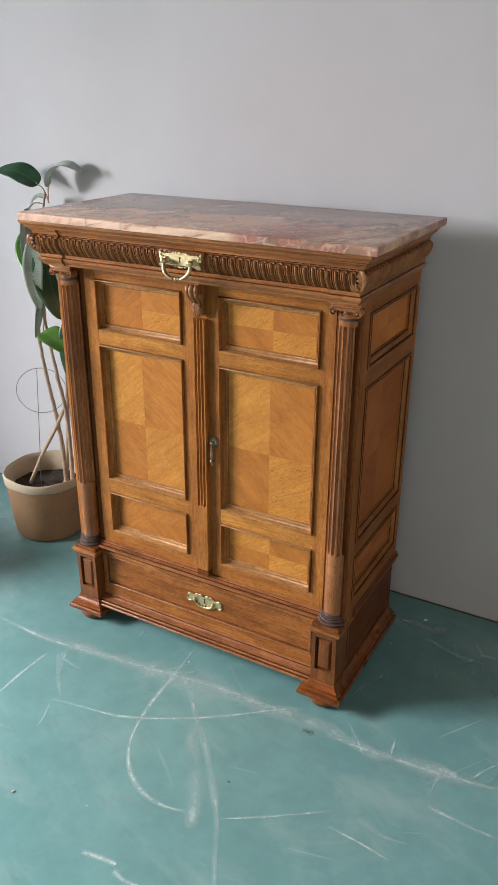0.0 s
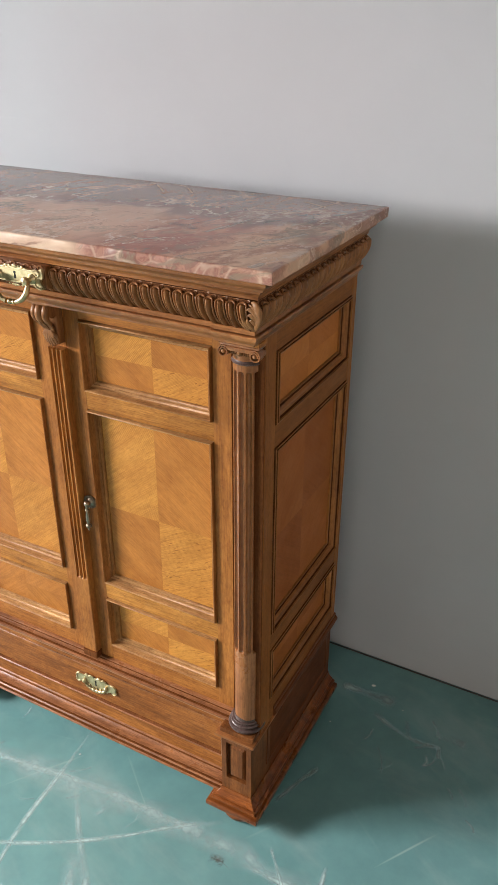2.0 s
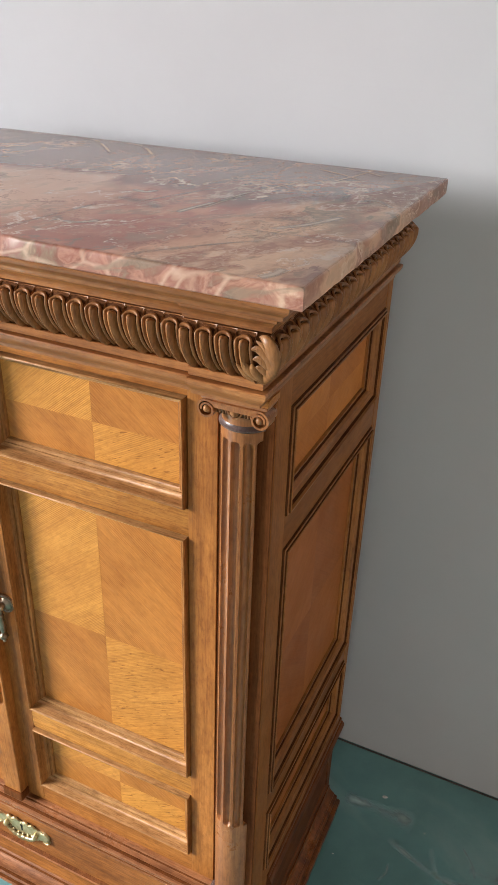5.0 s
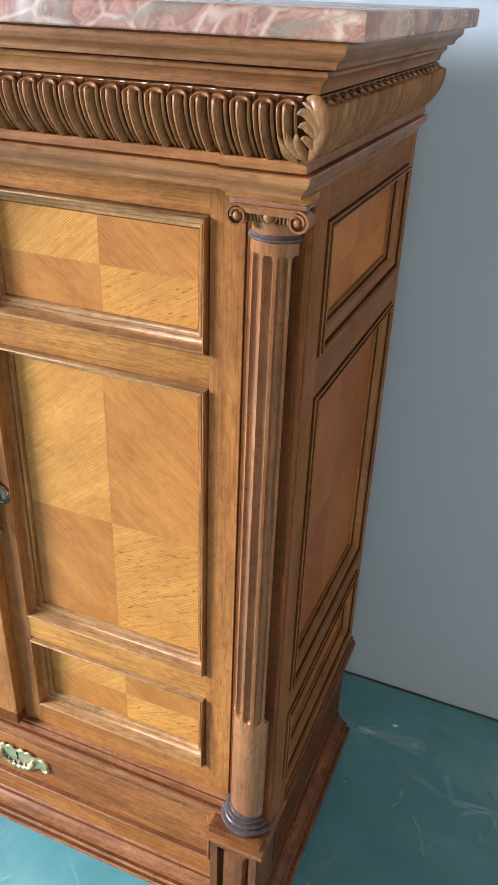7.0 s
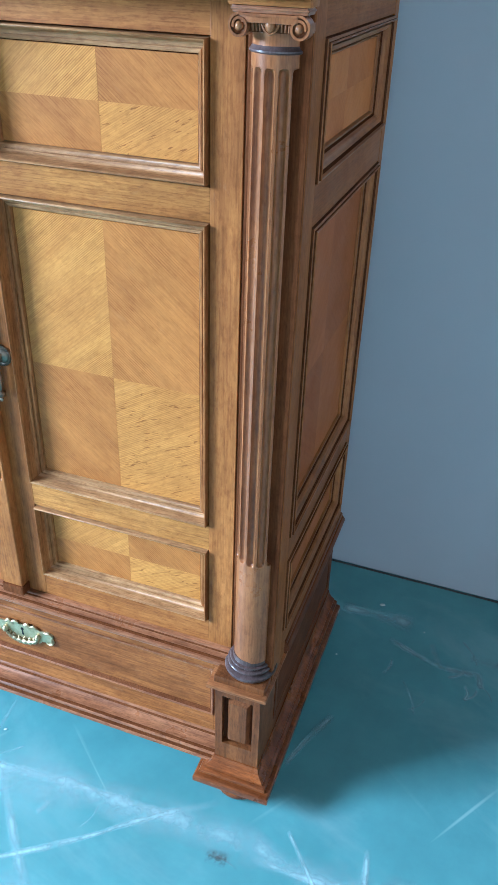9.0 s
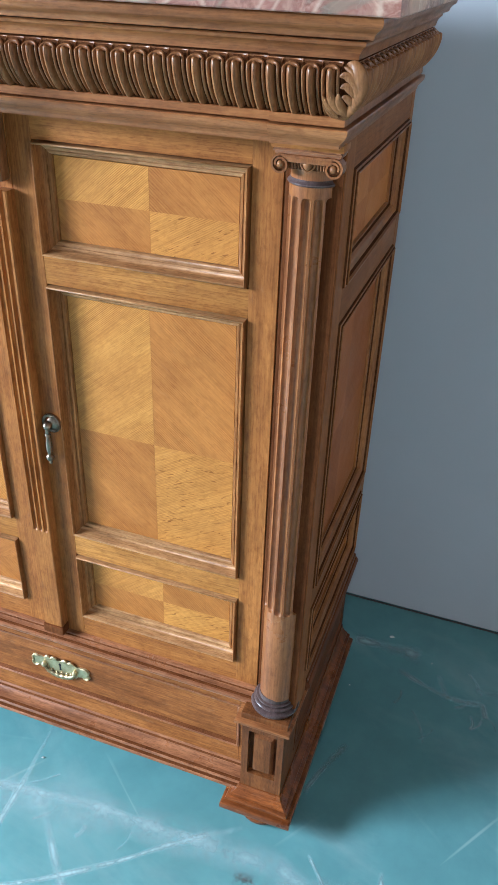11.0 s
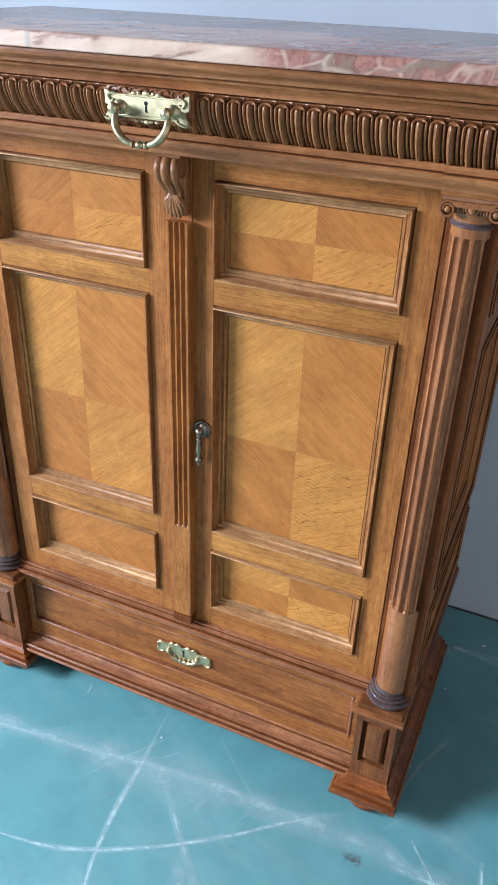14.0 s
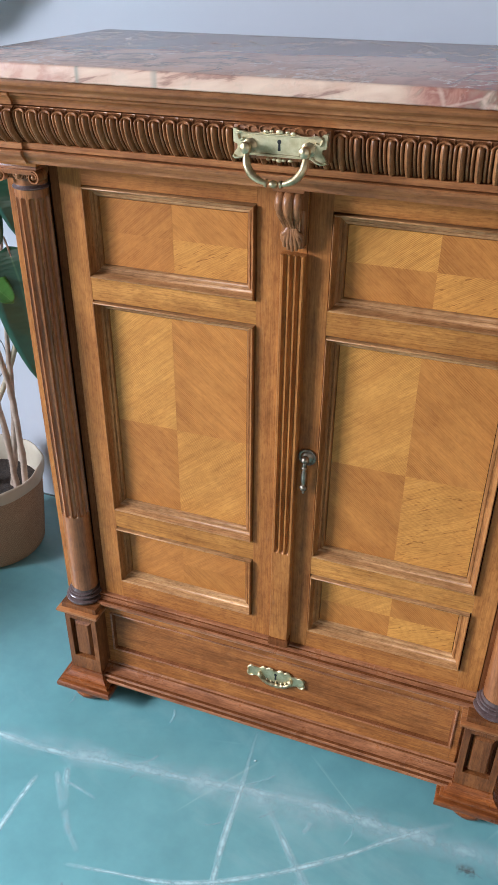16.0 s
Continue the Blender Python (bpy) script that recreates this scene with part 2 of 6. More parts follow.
def marble_material():
    m, t, p = blank("red_marble")
    tc = t.nodes.new("ShaderNodeTexCoord")
    vec = turned(t, tc.outputs["Object"], (0, 0, -66), (1.6, 2.5, 2.4))
    warp = node(t, "ShaderNodeTexNoise", Scale=3.2, Detail=6.0, Roughness=0.6)
    t.links.new(vec, warp.inputs["Vector"])
    off = t.nodes.new("ShaderNodeVectorMath")
    off.operation = "MULTIPLY_ADD"
    t.links.new(warp.outputs["Color"], off.inputs[0])
    off.inputs[1].default_value = (0.65, 0.65, 0.65)
    t.links.new(vec, off.inputs[2])
    v = off.outputs[0]
    clouds = noise_tex(t, v, 2.0, 5, 0.5)
    sep = t.nodes.new("ShaderNodeSeparateXYZ")
    t.links.new(tc.outputs["Object"], sep.inputs[0])
    # beige towards one end, red in the middle, streaked tan at the other
    beige = ramp(t, clouds, [(0.30, (0.38, 0.205, 0.150)), (0.45, (0.52, 0.315, 0.225)), (0.55, (0.58, 0.365, 0.262)), (0.70, (0.46, 0.260, 0.188))])
    ruddy = ramp(t, clouds, [(0.30, (0.21, 0.074, 0.058)), (0.43, (0.34, 0.135, 0.100)), (0.51, (0.48, 0.235, 0.168)), (0.57, (0.28, 0.105, 0.080)), (0.64, (0.56, 0.345, 0.248)), (0.74, (0.24, 0.108, 0.082))])
    tan = ramp(t, clouds, [(0.30, (0.23, 0.115, 0.084)), (0.42, (0.42, 0.230, 0.160)), (0.50, (0.62, 0.415, 0.290)), (0.57, (0.32, 0.160, 0.116)), (0.63, (0.58, 0.380, 0.265)), (0.74, (0.17, 0.120, 0.090))])
    shift = node(t, "ShaderNodeMath")
    shift.operation = "MULTIPLY_ADD"
    shift.inputs[1].default_value = 0.34
    t.links.new(noise_tex(t, v, 1.3, 4), shift.inputs[0])
    t.links.new(sep.outputs[0], shift.inputs[2])
    near = mixed(t, "MIX", ramp(t, shift.outputs[0], [(0.27, (0, 0, 0)), (0.36, (1, 1, 1))]), beige, ruddy)
    near = mixed(t, "MIX", ramp(t, shift.outputs[0], [(0.44, (0, 0, 0)), (0.54, (1, 1, 1))]), near, tan)
    far = ramp(t, clouds, [(0.32, (0.175, 0.088, 0.074)), (0.48, (0.225, 0.118, 0.098)), (0.58, (0.255, 0.132, 0.104)), (0.66, (0.36, 0.210, 0.155)), (0.74, (0.215, 0.108, 0.086))])
    drift = node(t, "ShaderNodeMath")
    drift.operation = "MULTIPLY_ADD"
    drift.inputs[1].default_value = 0.36
    t.links.new(noise_tex(t, v, 1.7, 3), drift.inputs[0])
    lean = node(t, "ShaderNodeMath")
    lean.operation = "MULTIPLY_ADD"
    lean.inputs[1].default_value = -0.20
    t.links.new(sep.outputs[0], lean.inputs[0])
    t.links.new(sep.outputs[1], lean.inputs[2])
    t.links.new(lean.outputs[0], drift.inputs[2])
    base = mixed(t, "MIX", ramp(t, drift.outputs[0], [(0.275, (0, 0, 0)), (0.315, (1, 1, 1))]), near, far)
    patch = noise_tex(t, v, 5.1, 5, 0.6, 0.8)
    base = mixed(t, "MIX", ramp(t, patch, [(0.57, (0, 0, 0)), (0.65, (0.5,) * 3)]), base, (0.21, 0.158, 0.122))
    def ridges(scale, half, strength, gate_scale, lo, hi, colour):
        n = noise_tex(t, v, scale, 4, 0.55, 0.4)
        line = ramp(t, n, [(0.5 - half, (0, 0, 0)), (0.5, (strength,) * 3), (0.5 + half, (0, 0, 0))])
        gate = ramp(t, noise_tex(t, v, gate_scale, 3), [(lo, (0, 0, 0)), (hi, (1, 1, 1))])
        return mixed(t, "MIX", mixed(t, "MULTIPLY", 1.0, line, gate), base, colour)
    base = ridges(3.0, 0.034, 0.75, 2.9, 0.42, 0.54, (0.15, 0.140, 0.115))
    base = ridges(4.2, 0.020, 0.95, 3.3, 0.46, 0.56, (0.64, 0.52, 0.42))
    base = ridges(7.2, 0.022, 0.7, 4.1, 0.47, 0.58, (0.58, 0.43, 0.33))
    base = ridges(6.1, 0.018, 0.7, 3.1, 0.46, 0.56, (0.20, 0.085, 0.07))
    # the front edge: cream with brown dashes, turning to red breccia with green veins
    front_v = turned(t, tc.outputs["Object"], (0, 12, 0), (10, 14, 60))
    cell_v = turned(t, tc.outputs["Object"], (0, 25, 0), (26, 22, 44))
    warp2 = t.nodes.new("ShaderNodeVectorMath")
    warp2.operation = "MULTIPLY_ADD"
    t.links.new(warp.outputs["Color"], warp2.inputs[0])
    warp2.inputs[1].default_value = (0.8, 0.8, 0.8)
    t.links.new(cell_v, warp2.inputs[2])
    streak = noise_tex(t, front_v, 1.0, 4, 0.55, 0.4)
    red = noise_tex(t, warp2.outputs[0], 1.0, 4, 0.55, 0.6)
    pale = ramp(t, streak, [(0.30, (0.60, 0.46, 0.35)), (0.46, (0.55, 0.405, 0.305)), (0.55, (0.49, 0.335, 0.250)), (0.60, (0.24, 0.130, 0.100)), (0.68, (0.44, 0.29, 0.22))])
    seam = ramp(t, red, [(0.28, (0.52, 0.39, 0.30)), (0.36, (0.37, 0.215, 0.165)), (0.44, (0.230, 0.092, 0.072)), (0.51, (0.34, 0.175, 0.132)), (0.57, (0.185, 0.076, 0.060)), (0.65, (0.20, 0.155, 0.115)), (0.72, (0.46, 0.320, 0.240))])
    # green seams stand upright in the cream, with a ruddy end beyond them
    along = node(t, "ShaderNodeMath")
    along.operation = "ADD"
    along.inputs[1].default_value = 0.5
    t.links.new(sep.outputs[0], along.inputs[0])
    pale = mixed(t, "MIX", ramp(t, along.outputs[0], [(0.225, (0.75,) * 3), (0.245, (0, 0, 0))]), pale, ramp(t, red, [(0.36, (0.52, 0.350, 0.265)), (0.52, (0.40, 0.205, 0.155)), (0.62, (0.50, 0.330, 0.250))]))
    for where in (0.247, 0.350):
        pale = mixed(t, "MIX", ramp(t, along.outputs[0], [(where - 0.0035, (0, 0, 0)), (where - 0.001, (0.85,) * 3), (where + 0.001, (0.85,) * 3), (where + 0.0035, (0, 0, 0))]), pale, (0.17, 0.20, 0.165))
    crack = node(t, "ShaderNodeTexVoronoi", Scale=0.7)
    crack.feature = "DISTANCE_TO_EDGE"
    t.links.new(warp2.outputs[0], crack.inputs["Vector"])
    seam = mixed(t, "MIX", ramp(t, crack.outputs["Distance"], [(0.010, (0.60,) * 3), (0.060, (0, 0, 0))]), seam, (0.50, 0.38, 0.30))
    seam = mixed(t, "MIX", ramp(t, streak, [(0.56, (0, 0, 0)), (0.62, (0.7,) * 3)]), seam, (0.155, 0.140, 0.108))
    seam = mixed(t, "MIX", ramp(t, sep.outputs[0], [(0.14, (0, 0, 0)), (0.17, (1, 1, 1))]), pale, seam)
    flip = node(t, "ShaderNodeMath")
    flip.operation = "MULTIPLY"
    flip.inputs[1].default_value = -1.0
    t.links.new(sep.outputs[1], flip.inputs[0])
    base = mixed(t, "MIX", ramp(t, flip.outputs[0], [(0.1040, (0, 0, 0)), (0.1062, (1,) * 3)]), base, seam)
    base = mixed(t, "MULTIPLY", 1.0, base, (1.22, 1.14, 1.10))
    t.links.new(base, p.inputs["Base Color"])
    # polished above, only honed on the cut edges
    face = t.nodes.new("ShaderNodeSeparateXYZ")
    t.links.new(tc.outputs["Normal"], face.inputs[0])
    t.links.new(ramp(t, face.outputs[2], [(0.4, (0.46,) * 3), (0.9, (0.22,) * 3)]), p.inputs["Roughness"])
    t.links.new(ramp(t, face.outputs[2], [(0.4, (0.0,) * 3), (0.9, (0.12,) * 3)]), p.inputs["Coat Weight"])
    p.inputs["Coat Roughness"].default_value = 0.12
    p.inputs["Specular IOR Level"].default_value = 0.36
    bump_into(t, p, noise_tex(t, vec, 70, 3), 0.006, 0.0003)
    return m


marble = marble_material()


def floor_material():
    m, t, p = blank("teal_floor_paint")
    tc = t.nodes.new("ShaderNodeTexCoord")
    v = tc.outputs["Object"]
    big = noise_tex(t, v, 1.6, 5, 0.6)
    small = noise_tex(t, v, 14, 6, 0.65)
    col = ramp(t, big, [(0.3, (0.127, 0.285, 0.292)), (0.7, (0.174, 0.356, 0.362))])
    col = mixed(t, "MULTIPLY", 0.5, col, ramp(t, small, [(0.35, (0.78, 0.80, 0.80)), (0.65, (1.08, 1.06, 1.05))]))
    haze = noise_tex(t, turned(t, v, (0, 0, 20), (2.2, 5, 1)), 1, 6, 0.65, 0.6)
    col = mixed(t, "MIX", ramp(t, haze, [(0.50, (0, 0, 0)), (0.74, (0.42,) * 3)]), col, (0.39, 0.50, 0.50))
    for turn_z, where in ((35, 0.0), (-52, 3.3), (78, 7.1)):
        lines = noise_tex(t, turned(t, v, (where, 0, turn_z), (46, 1.3, 1)), 1, 2, 0.4, 0.25)
        gate = noise_tex(t, v, 2.3 + where * 0.2, 2)
        mask = mixed(t, "MULTIPLY", 1.0, ramp(t, lines, [(0.725, (0, 0, 0)), (0.77, (0.4,) * 3)]), ramp(t, gate, [(0.48, (0, 0, 0)), (0.58, (1, 1, 1))]))
        col = mixed(t, "MIX", mask, col, (0.52, 0.64, 0.61))
    t.links.new(col, p.inputs["Base Color"])
    t.links.new(ramp(t, small, [(0.3, (0.42,) * 3), (0.7, (0.30,) * 3)]), p.inputs["Roughness"])
    bump_into(t, p, small, 0.10, 0.002)
    return m


floor_paint = floor_material()


def plain(name, colour, rough=0.7, scale=8.0, spread=0.08, bump=0.1, size=160, depth=0.001):
    m, t, p = blank(name)
    vec, _ = local_coords(t)
    n = noise_tex(t, vec, scale, 5, 0.6)
    lo, hi = tuple(c * (1 - spread) for c in colour), tuple(min(1, c * (1 + spread)) for c in colour)
    t.links.new(ramp(t, n, [(0.3, lo), (0.7, hi)]), p.inputs["Base Color"])
    p.inputs["Roughness"].default_value = rough
    bump_into(t, p, noise_tex(t, vec, size, 3), bump, depth)
    return m


wall_paint = plain("white_wall_paint", (0.523, 0.528, 0.566), 0.75, 2.5, 0.03, 0.06, 120)
ceiling_paint = plain("ceiling_paint", (0.26, 0.245, 0.225), 0.8, 2, 0.05)
dark_wall = plain("grey_boarded_wall", (0.64, 0.56, 0.49), 0.85, 3, 0.2, 0.3, 40)
bare_wall = plain("bare_plaster_wall", (0.19, 0.165, 0.14), 0.85, 3, 0.2, 0.3, 40)
joint_grey = plain("grimy_joint", (0.085, 0.080, 0.075), 0.9, 30, 0.3)
frame_paint = plain("window_frame_paint", (0.78, 0.78, 0.77), 0.4, 4, 0.02)


def scuff_material(name, colour, strength, lo, hi, scale, core=0.5, rough=0.5):
    m, t, p = blank(name)
    uv = t.nodes.new("ShaderNodeTexCoord")
    sep = t.nodes.new("ShaderNodeSeparateXYZ")
    t.links.new(uv.outputs["UV"], sep.inputs[0])
    across = ramp(t, sep.outputs[1], [(0.0, (0, 0, 0)), (core, (1, 1, 1)), (1.001 - core, (1, 1, 1)), (1.0, (0, 0, 0))])
    along = ramp(t, sep.outputs[0], [(0.0, (0, 0, 0)), (0.12, (1, 1, 1)), (0.88, (1, 1, 1)), (1.0, (0, 0, 0))])
    n = noise_tex(t, uv.outputs["Object"], scale, 6, 0.7)
    a = mixed(t, "MULTIPLY", 1.0, mixed(t, "MULTIPLY", 1.0, across, along), ramp(t, n, [(lo, (0, 0, 0)), (hi, (strength,) * 3)]))
    t.links.new(a, p.inputs["Alpha"])
    p.inputs["Base Color"].default_value = (*colour, 1)
    p.inputs["Roughness"].default_value = rough
    p.inputs["Coat Weight"].default_value = 0.12 if rough < 0.3 else 0.0
    p.inputs["Coat Roughness"].default_value = 0.12
    return m


scuff = scuff_material("pale_scuff", (0.56, 0.72, 0.72), 1.0, 0.30, 0.66, 26)
smear = scuff_material("pale_smear", (0.48, 0.64, 0.65), 0.85, 0.34, 0.68, 12)
grime = scuff_material("brown_grime", (0.10, 0.08, 0.07), 0.8, 0.40, 0.60, 140)


# ---- mesh helpers ----
def part(name, bm, material, parent=None, label=""):
    bmesh.ops.recalc_face_normals(bm, faces=bm.faces)
    me = bpy.data.meshes.new(name)
    bm.to_mesh(me)
    bm.free()
    me.materials.append(material)
    ob = new(name, me)
    ob.parent = parent
    if label:
        ob["label"] = label
    return ob


def smooth(ob, degrees=40):
    me = ob.data
    me.polygons.foreach_set("use_smooth", [True] * len(me.polygons))
    me.set_sharp_from_angle(angle=radians(degrees))
    return ob


def empty(name, place=(0, 0, 0)):
    ob = new(name)
    ob.location = place
    return ob


def box(bm, x0, x1, y0, y1, z0, z1, bevel=0.0):
    b = bmesh.new()
    bmesh.ops.create_cube(b, size=1, matrix=Matrix.Translation(((x0 + x1) / 2, (y0 + y1) / 2, (z0 + z1) / 2)) @ Matrix.Diagonal((x1 - x0, y1 - y0, z1 - z0, 1)))
    if bevel:
        bmesh.ops.bevel(b, geom=b.edges[:], offset=bevel, segments=2, affect="EDGES", profile=0.6)
    merge(bm, b)


def merge(bm, b, m=None):
    if m is not None:
        b.transform(m)
    table = {v: bm.verts.new(v.co) for v in b.verts}
    for f in b.faces:
        bm.faces.new([table[v] for v in f.verts])
    b.free()


def lathe(bm, profile, centre=(0, 0, 0), segs=32, m=None):
    """Turns a profile of (radius, height) round the z axis."""
    rings = []
    for r, z in profile:
        ring = []
        for k in range(segs):
            a = 2 * math.pi * k / segs
            v = Vector((r * math.cos(a), r * math.sin(a), z))
            v = (m @ v) if m is not None else v
            ring.append(bm.verts.new(v + Vector(centre)))
        rings.append(ring)
    for a, b in zip(rings, rings[1:]):
        for k in range(segs):
            bm.faces.new((a[k], a[(k + 1) % segs], b[(k + 1) % segs], b[k]))
    bm.faces.new(rings[0])
    bm.faces.new(rings[-1])


def sweep(bm, path, profile, axes, closed=False):
    """A profile of (outward, depth) carried along a plane path with mitred corners; outward is to the right of the way.
    axes maps (u, v, depth) into the world."""
    n, rows = len(path), []
    for k in range(n):
        p0, p1, p2 = Vector(path[k - 1]), Vector(path[k]), Vector(path[(k + 1) % n])
        d0, d1 = (p1 - p0).normalized(), (p2 - p1).normalized()
        if not closed and k == 0:
            d0 = d1
        if not closed and k == n - 1:
            d1 = d0
        n0, n1 = Vector((d0.y, -d0.x)), Vector((d1.y, -d1.x))
        mit = (n0 + n1) / (1 + n0.dot(n1))
        rows.append([bm.verts.new(axes @ Vector((p1.x + o * mit.x, p1.y + o * mit.y, d))) for o, d in profile])
    c = len(profile)
    for k in range(n if closed else n - 1):
        a, b = rows[k], rows[(k + 1) % n]
        for j in range(c):
            bm.faces.new((a[j], a[(j + 1) % c], b[(j + 1) % c], b[j]))
    if not closed:
        bm.faces.new(rows[0])
        bm.faces.new(rows[-1])


def tube(bm, pts, radii, segs=8, caps=True):
    pts = [Vector(q) for q in pts]
    rings, side = [], None
    for k, q in enumerate(pts):
        d = (pts[min(k + 1, len(pts) - 1)] - pts[max(k - 1, 0)]).normalized()
        if side is None:
            side = d.orthogonal().normalized()
        side = (side - d * side.dot(d)).normalized()
        up = d.cross(side)
        r = radii if isinstance(radii, (int, float)) else radii[k]
        rings.append([bm.verts.new(q + r * (math.cos(2 * math.pi * j / segs) * side + math.sin(2 * math.pi * j / segs) * up)) for j in range(segs)])
    for a, b in zip(rings, rings[1:]):
        for j in range(segs):
            bm.faces.new((a[j], a[(j + 1) % segs], b[(j + 1) % segs], b[j]))
    if caps:
        bm.faces.new(rings[0])
        bm.faces.new(rings[-1])


def blob(bm, centre, size, turn=(0, 0, 0), segs=12, rings=8):
    b = bmesh.new()
    bmesh.ops.create_uvsphere(b, u_segments=segs, v_segments=rings, radius=1)
    m = Matrix.LocRotScale(centre, Euler([radians(a) for a in turn]), size)
    merge(bm, b, m)


def glide(pts, steps=6):
    """A smooth polyline through the points."""
    pts = [Vector(q) for q in pts]
    out = []
    for k in range(len(pts) - 1):
        a, b, c, d = pts[max(k - 1, 0)], pts[k], pts[k + 1], pts[min(k + 2, len(pts) - 1)]
        for s in range(steps):
            u = s / steps
            out.append(0.5 * (2 * b + (c - a) * u + (2 * a - 5 * b + 4 * c - d) * u * u + (3 * b - a - 3 * c + d) * u ** 3))
    return out + [pts[-1]]


def extruded(bm, outline, axes, d0, d1, inset=0.0):
    """A flat shape with thickness; inset narrows its outer face for a soft edge."""
    cx = sum(u for u, v in outline) / len(outline)
    cy = sum(v for u, v in outline) / len(outline)
    rows = []
    for d, k in ((d0, 0), (d1 - inset, 0), (d1, inset)):
        ring = []
        for u, v in outline:
            q = Vector((u - cx, v - cy))
            q -= q.normalized() * k
            ring.append(bm.verts.new(axes @ Vector((q.x + cx, q.y + cy, d))))
        rows.append(ring)
    c = len(outline)
    for a, b in zip(rows, rows[1:]):
        for j in range(c):
            bm.faces.new((a[j], a[(j + 1) % c], b[(j + 1) % c], b[j]))
    bm.faces.new(rows[0])
    bm.faces.new(rows[-1])


FLAT = Matrix.Identity(4)                                                       # u = x, v = y, depth = z
FRONT = Matrix(((1, 0, 0, 0), (0, 0, -1, 0), (0, 1, 0, 0), (0, 0, 0, 1)))       # u = x, v = z, depth towards the viewer (-y)
EDGE = 0.432
SIDE = Matrix(((0, 0, 1, EDGE), (1, 0, 0, 0), (0, 1, 0, 0), (0, 0, 0, 1)))      # u = y, v = z, depth outwards (+x)


# ---- the room ----
def room():
    bm = bmesh.new()
    box(bm, WEST - 0.2, EAST + 0.2, SOUTH - 0.2, NORTH + 0.15, -0.12, 0)
    tagged(part("floor", bm, floor_paint), "worn teal painted concrete floor with pale scratches", "floor", kind="structure")
    bm = bmesh.new()
    box(bm, WEST, EAST, NORTH + 0.0003, NORTH + 0.14, 0.005, 1.3304)
    box(bm, WEST, EAST, NORTH, NORTH + 0.14, 1.3311, HIGH)
    box(bm, WEST, EAST, NORTH + 0.14, NORTH + 0.15, 0, HIGH)
    box(bm, WEST, EAST, NORTH + 0.0009, NORTH + 0.1395, 1.3303, 1.3312)
    tagged(part("wall_north", bm, wall_paint), "plain white painted wall with a faint level joint", "wall", kind="structure")
    bm = bmesh.new()
    box(bm, WEST, EAST, NORTH - 0.002, NORTH - 0.0002, 0.0, 0.0034)
    tagged(part("wall_foot_joint", bm, joint_grey), "thin dark joint between wall and floor", "trim", kind="structure")
    bm = bmesh.new()
    box(bm, EAST, EAST + 0.15, SOUTH, NORTH + 0.15, 0, HIGH)
    tagged(part("wall_east", bm, dark_wall), "plain grey boarded wall", "wall", kind="structure")
    bm = bmesh.new()
    box(bm, WEST - 0.2, SOUTH_X0, SOUTH - 0.15, SOUTH, 0, HIGH)
    box(bm, SOUTH_X1, EAST + 0.15, SOUTH - 0.15, SOUTH, 0, HIGH)
    box(bm, SOUTH_X0, SOUTH_X1, SOUTH - 0.15, SOUTH, 0, WIN_Z0)
    box(bm, SOUTH_X0, SOUTH_X1, SOUTH - 0.15, SOUTH, WIN_Z1, HIGH)
    tagged(part("wall_south", bm, bare_wall), "plain bare plaster wall", "wall", kind="structure")
    bm = bmesh.new()
    box(bm, WEST - 0.2, WEST, SOUTH, WIN_Y0, 0, HIGH)
    box(bm, WEST - 0.2, WEST, WIN_Y1, NORTH + 0.15, 0, HIGH)
    box(bm, WEST - 0.2, WEST, WIN_Y0, WIN_Y1, 0, WIN_Z0)
    box(bm, WEST - 0.2, WEST, WIN_Y0, WIN_Y1, WIN_Z1, HIGH)
    tagged(part("wall_west", bm, wall_paint), "plain white painted wall with a window opening", "wall", kind="structure")
    bm = bmesh.new()
    box(bm, WEST - 0.2, EAST + 0.15, SOUTH - 0.15, NORTH + 0.15, HIGH, HIGH + 0.15)
    tagged(part("ceiling", bm, ceiling_paint), "plain grey ceiling", "ceiling", kind="structure")
    # unseen low wall, added to keep window light off the pot and nearby floor
    bm = bmesh.new()
    box(bm, WEST, -1.22, -0.36, -0.24, 0, 0.46, 0.004)
    tagged(part("wall_return", bm, wall_paint), "unseen low white painted wall added to shade the pot", "wall", kind="structure")
    win = tagged(empty("window_1", (WEST - 0.03, (WIN_Y0 + WIN_Y1) / 2, WIN_Z0)), "white painted window frame in the wall opening", "window", kind="structure")
    w, h = (WIN_Y1 - WIN_Y0) / 2, WIN_Z1 - WIN_Z0
    for y0, y1, z0, z1 in ((-w, -w + 0.05, 0, h), (w - 0.05, w, 0, h), (-w + 0.05, w - 0.05, 0, 0.05), (-w + 0.05, w - 0.05, h - 0.05, h), (-0.03, 0.03, 0.05, h - 0.05)):
        bm = bmesh.new()
        box(bm, -0.03, 0.03, y0, y1, z0, z1, 0.004)
        part("window_frame", bm, frame_paint, win)


room()


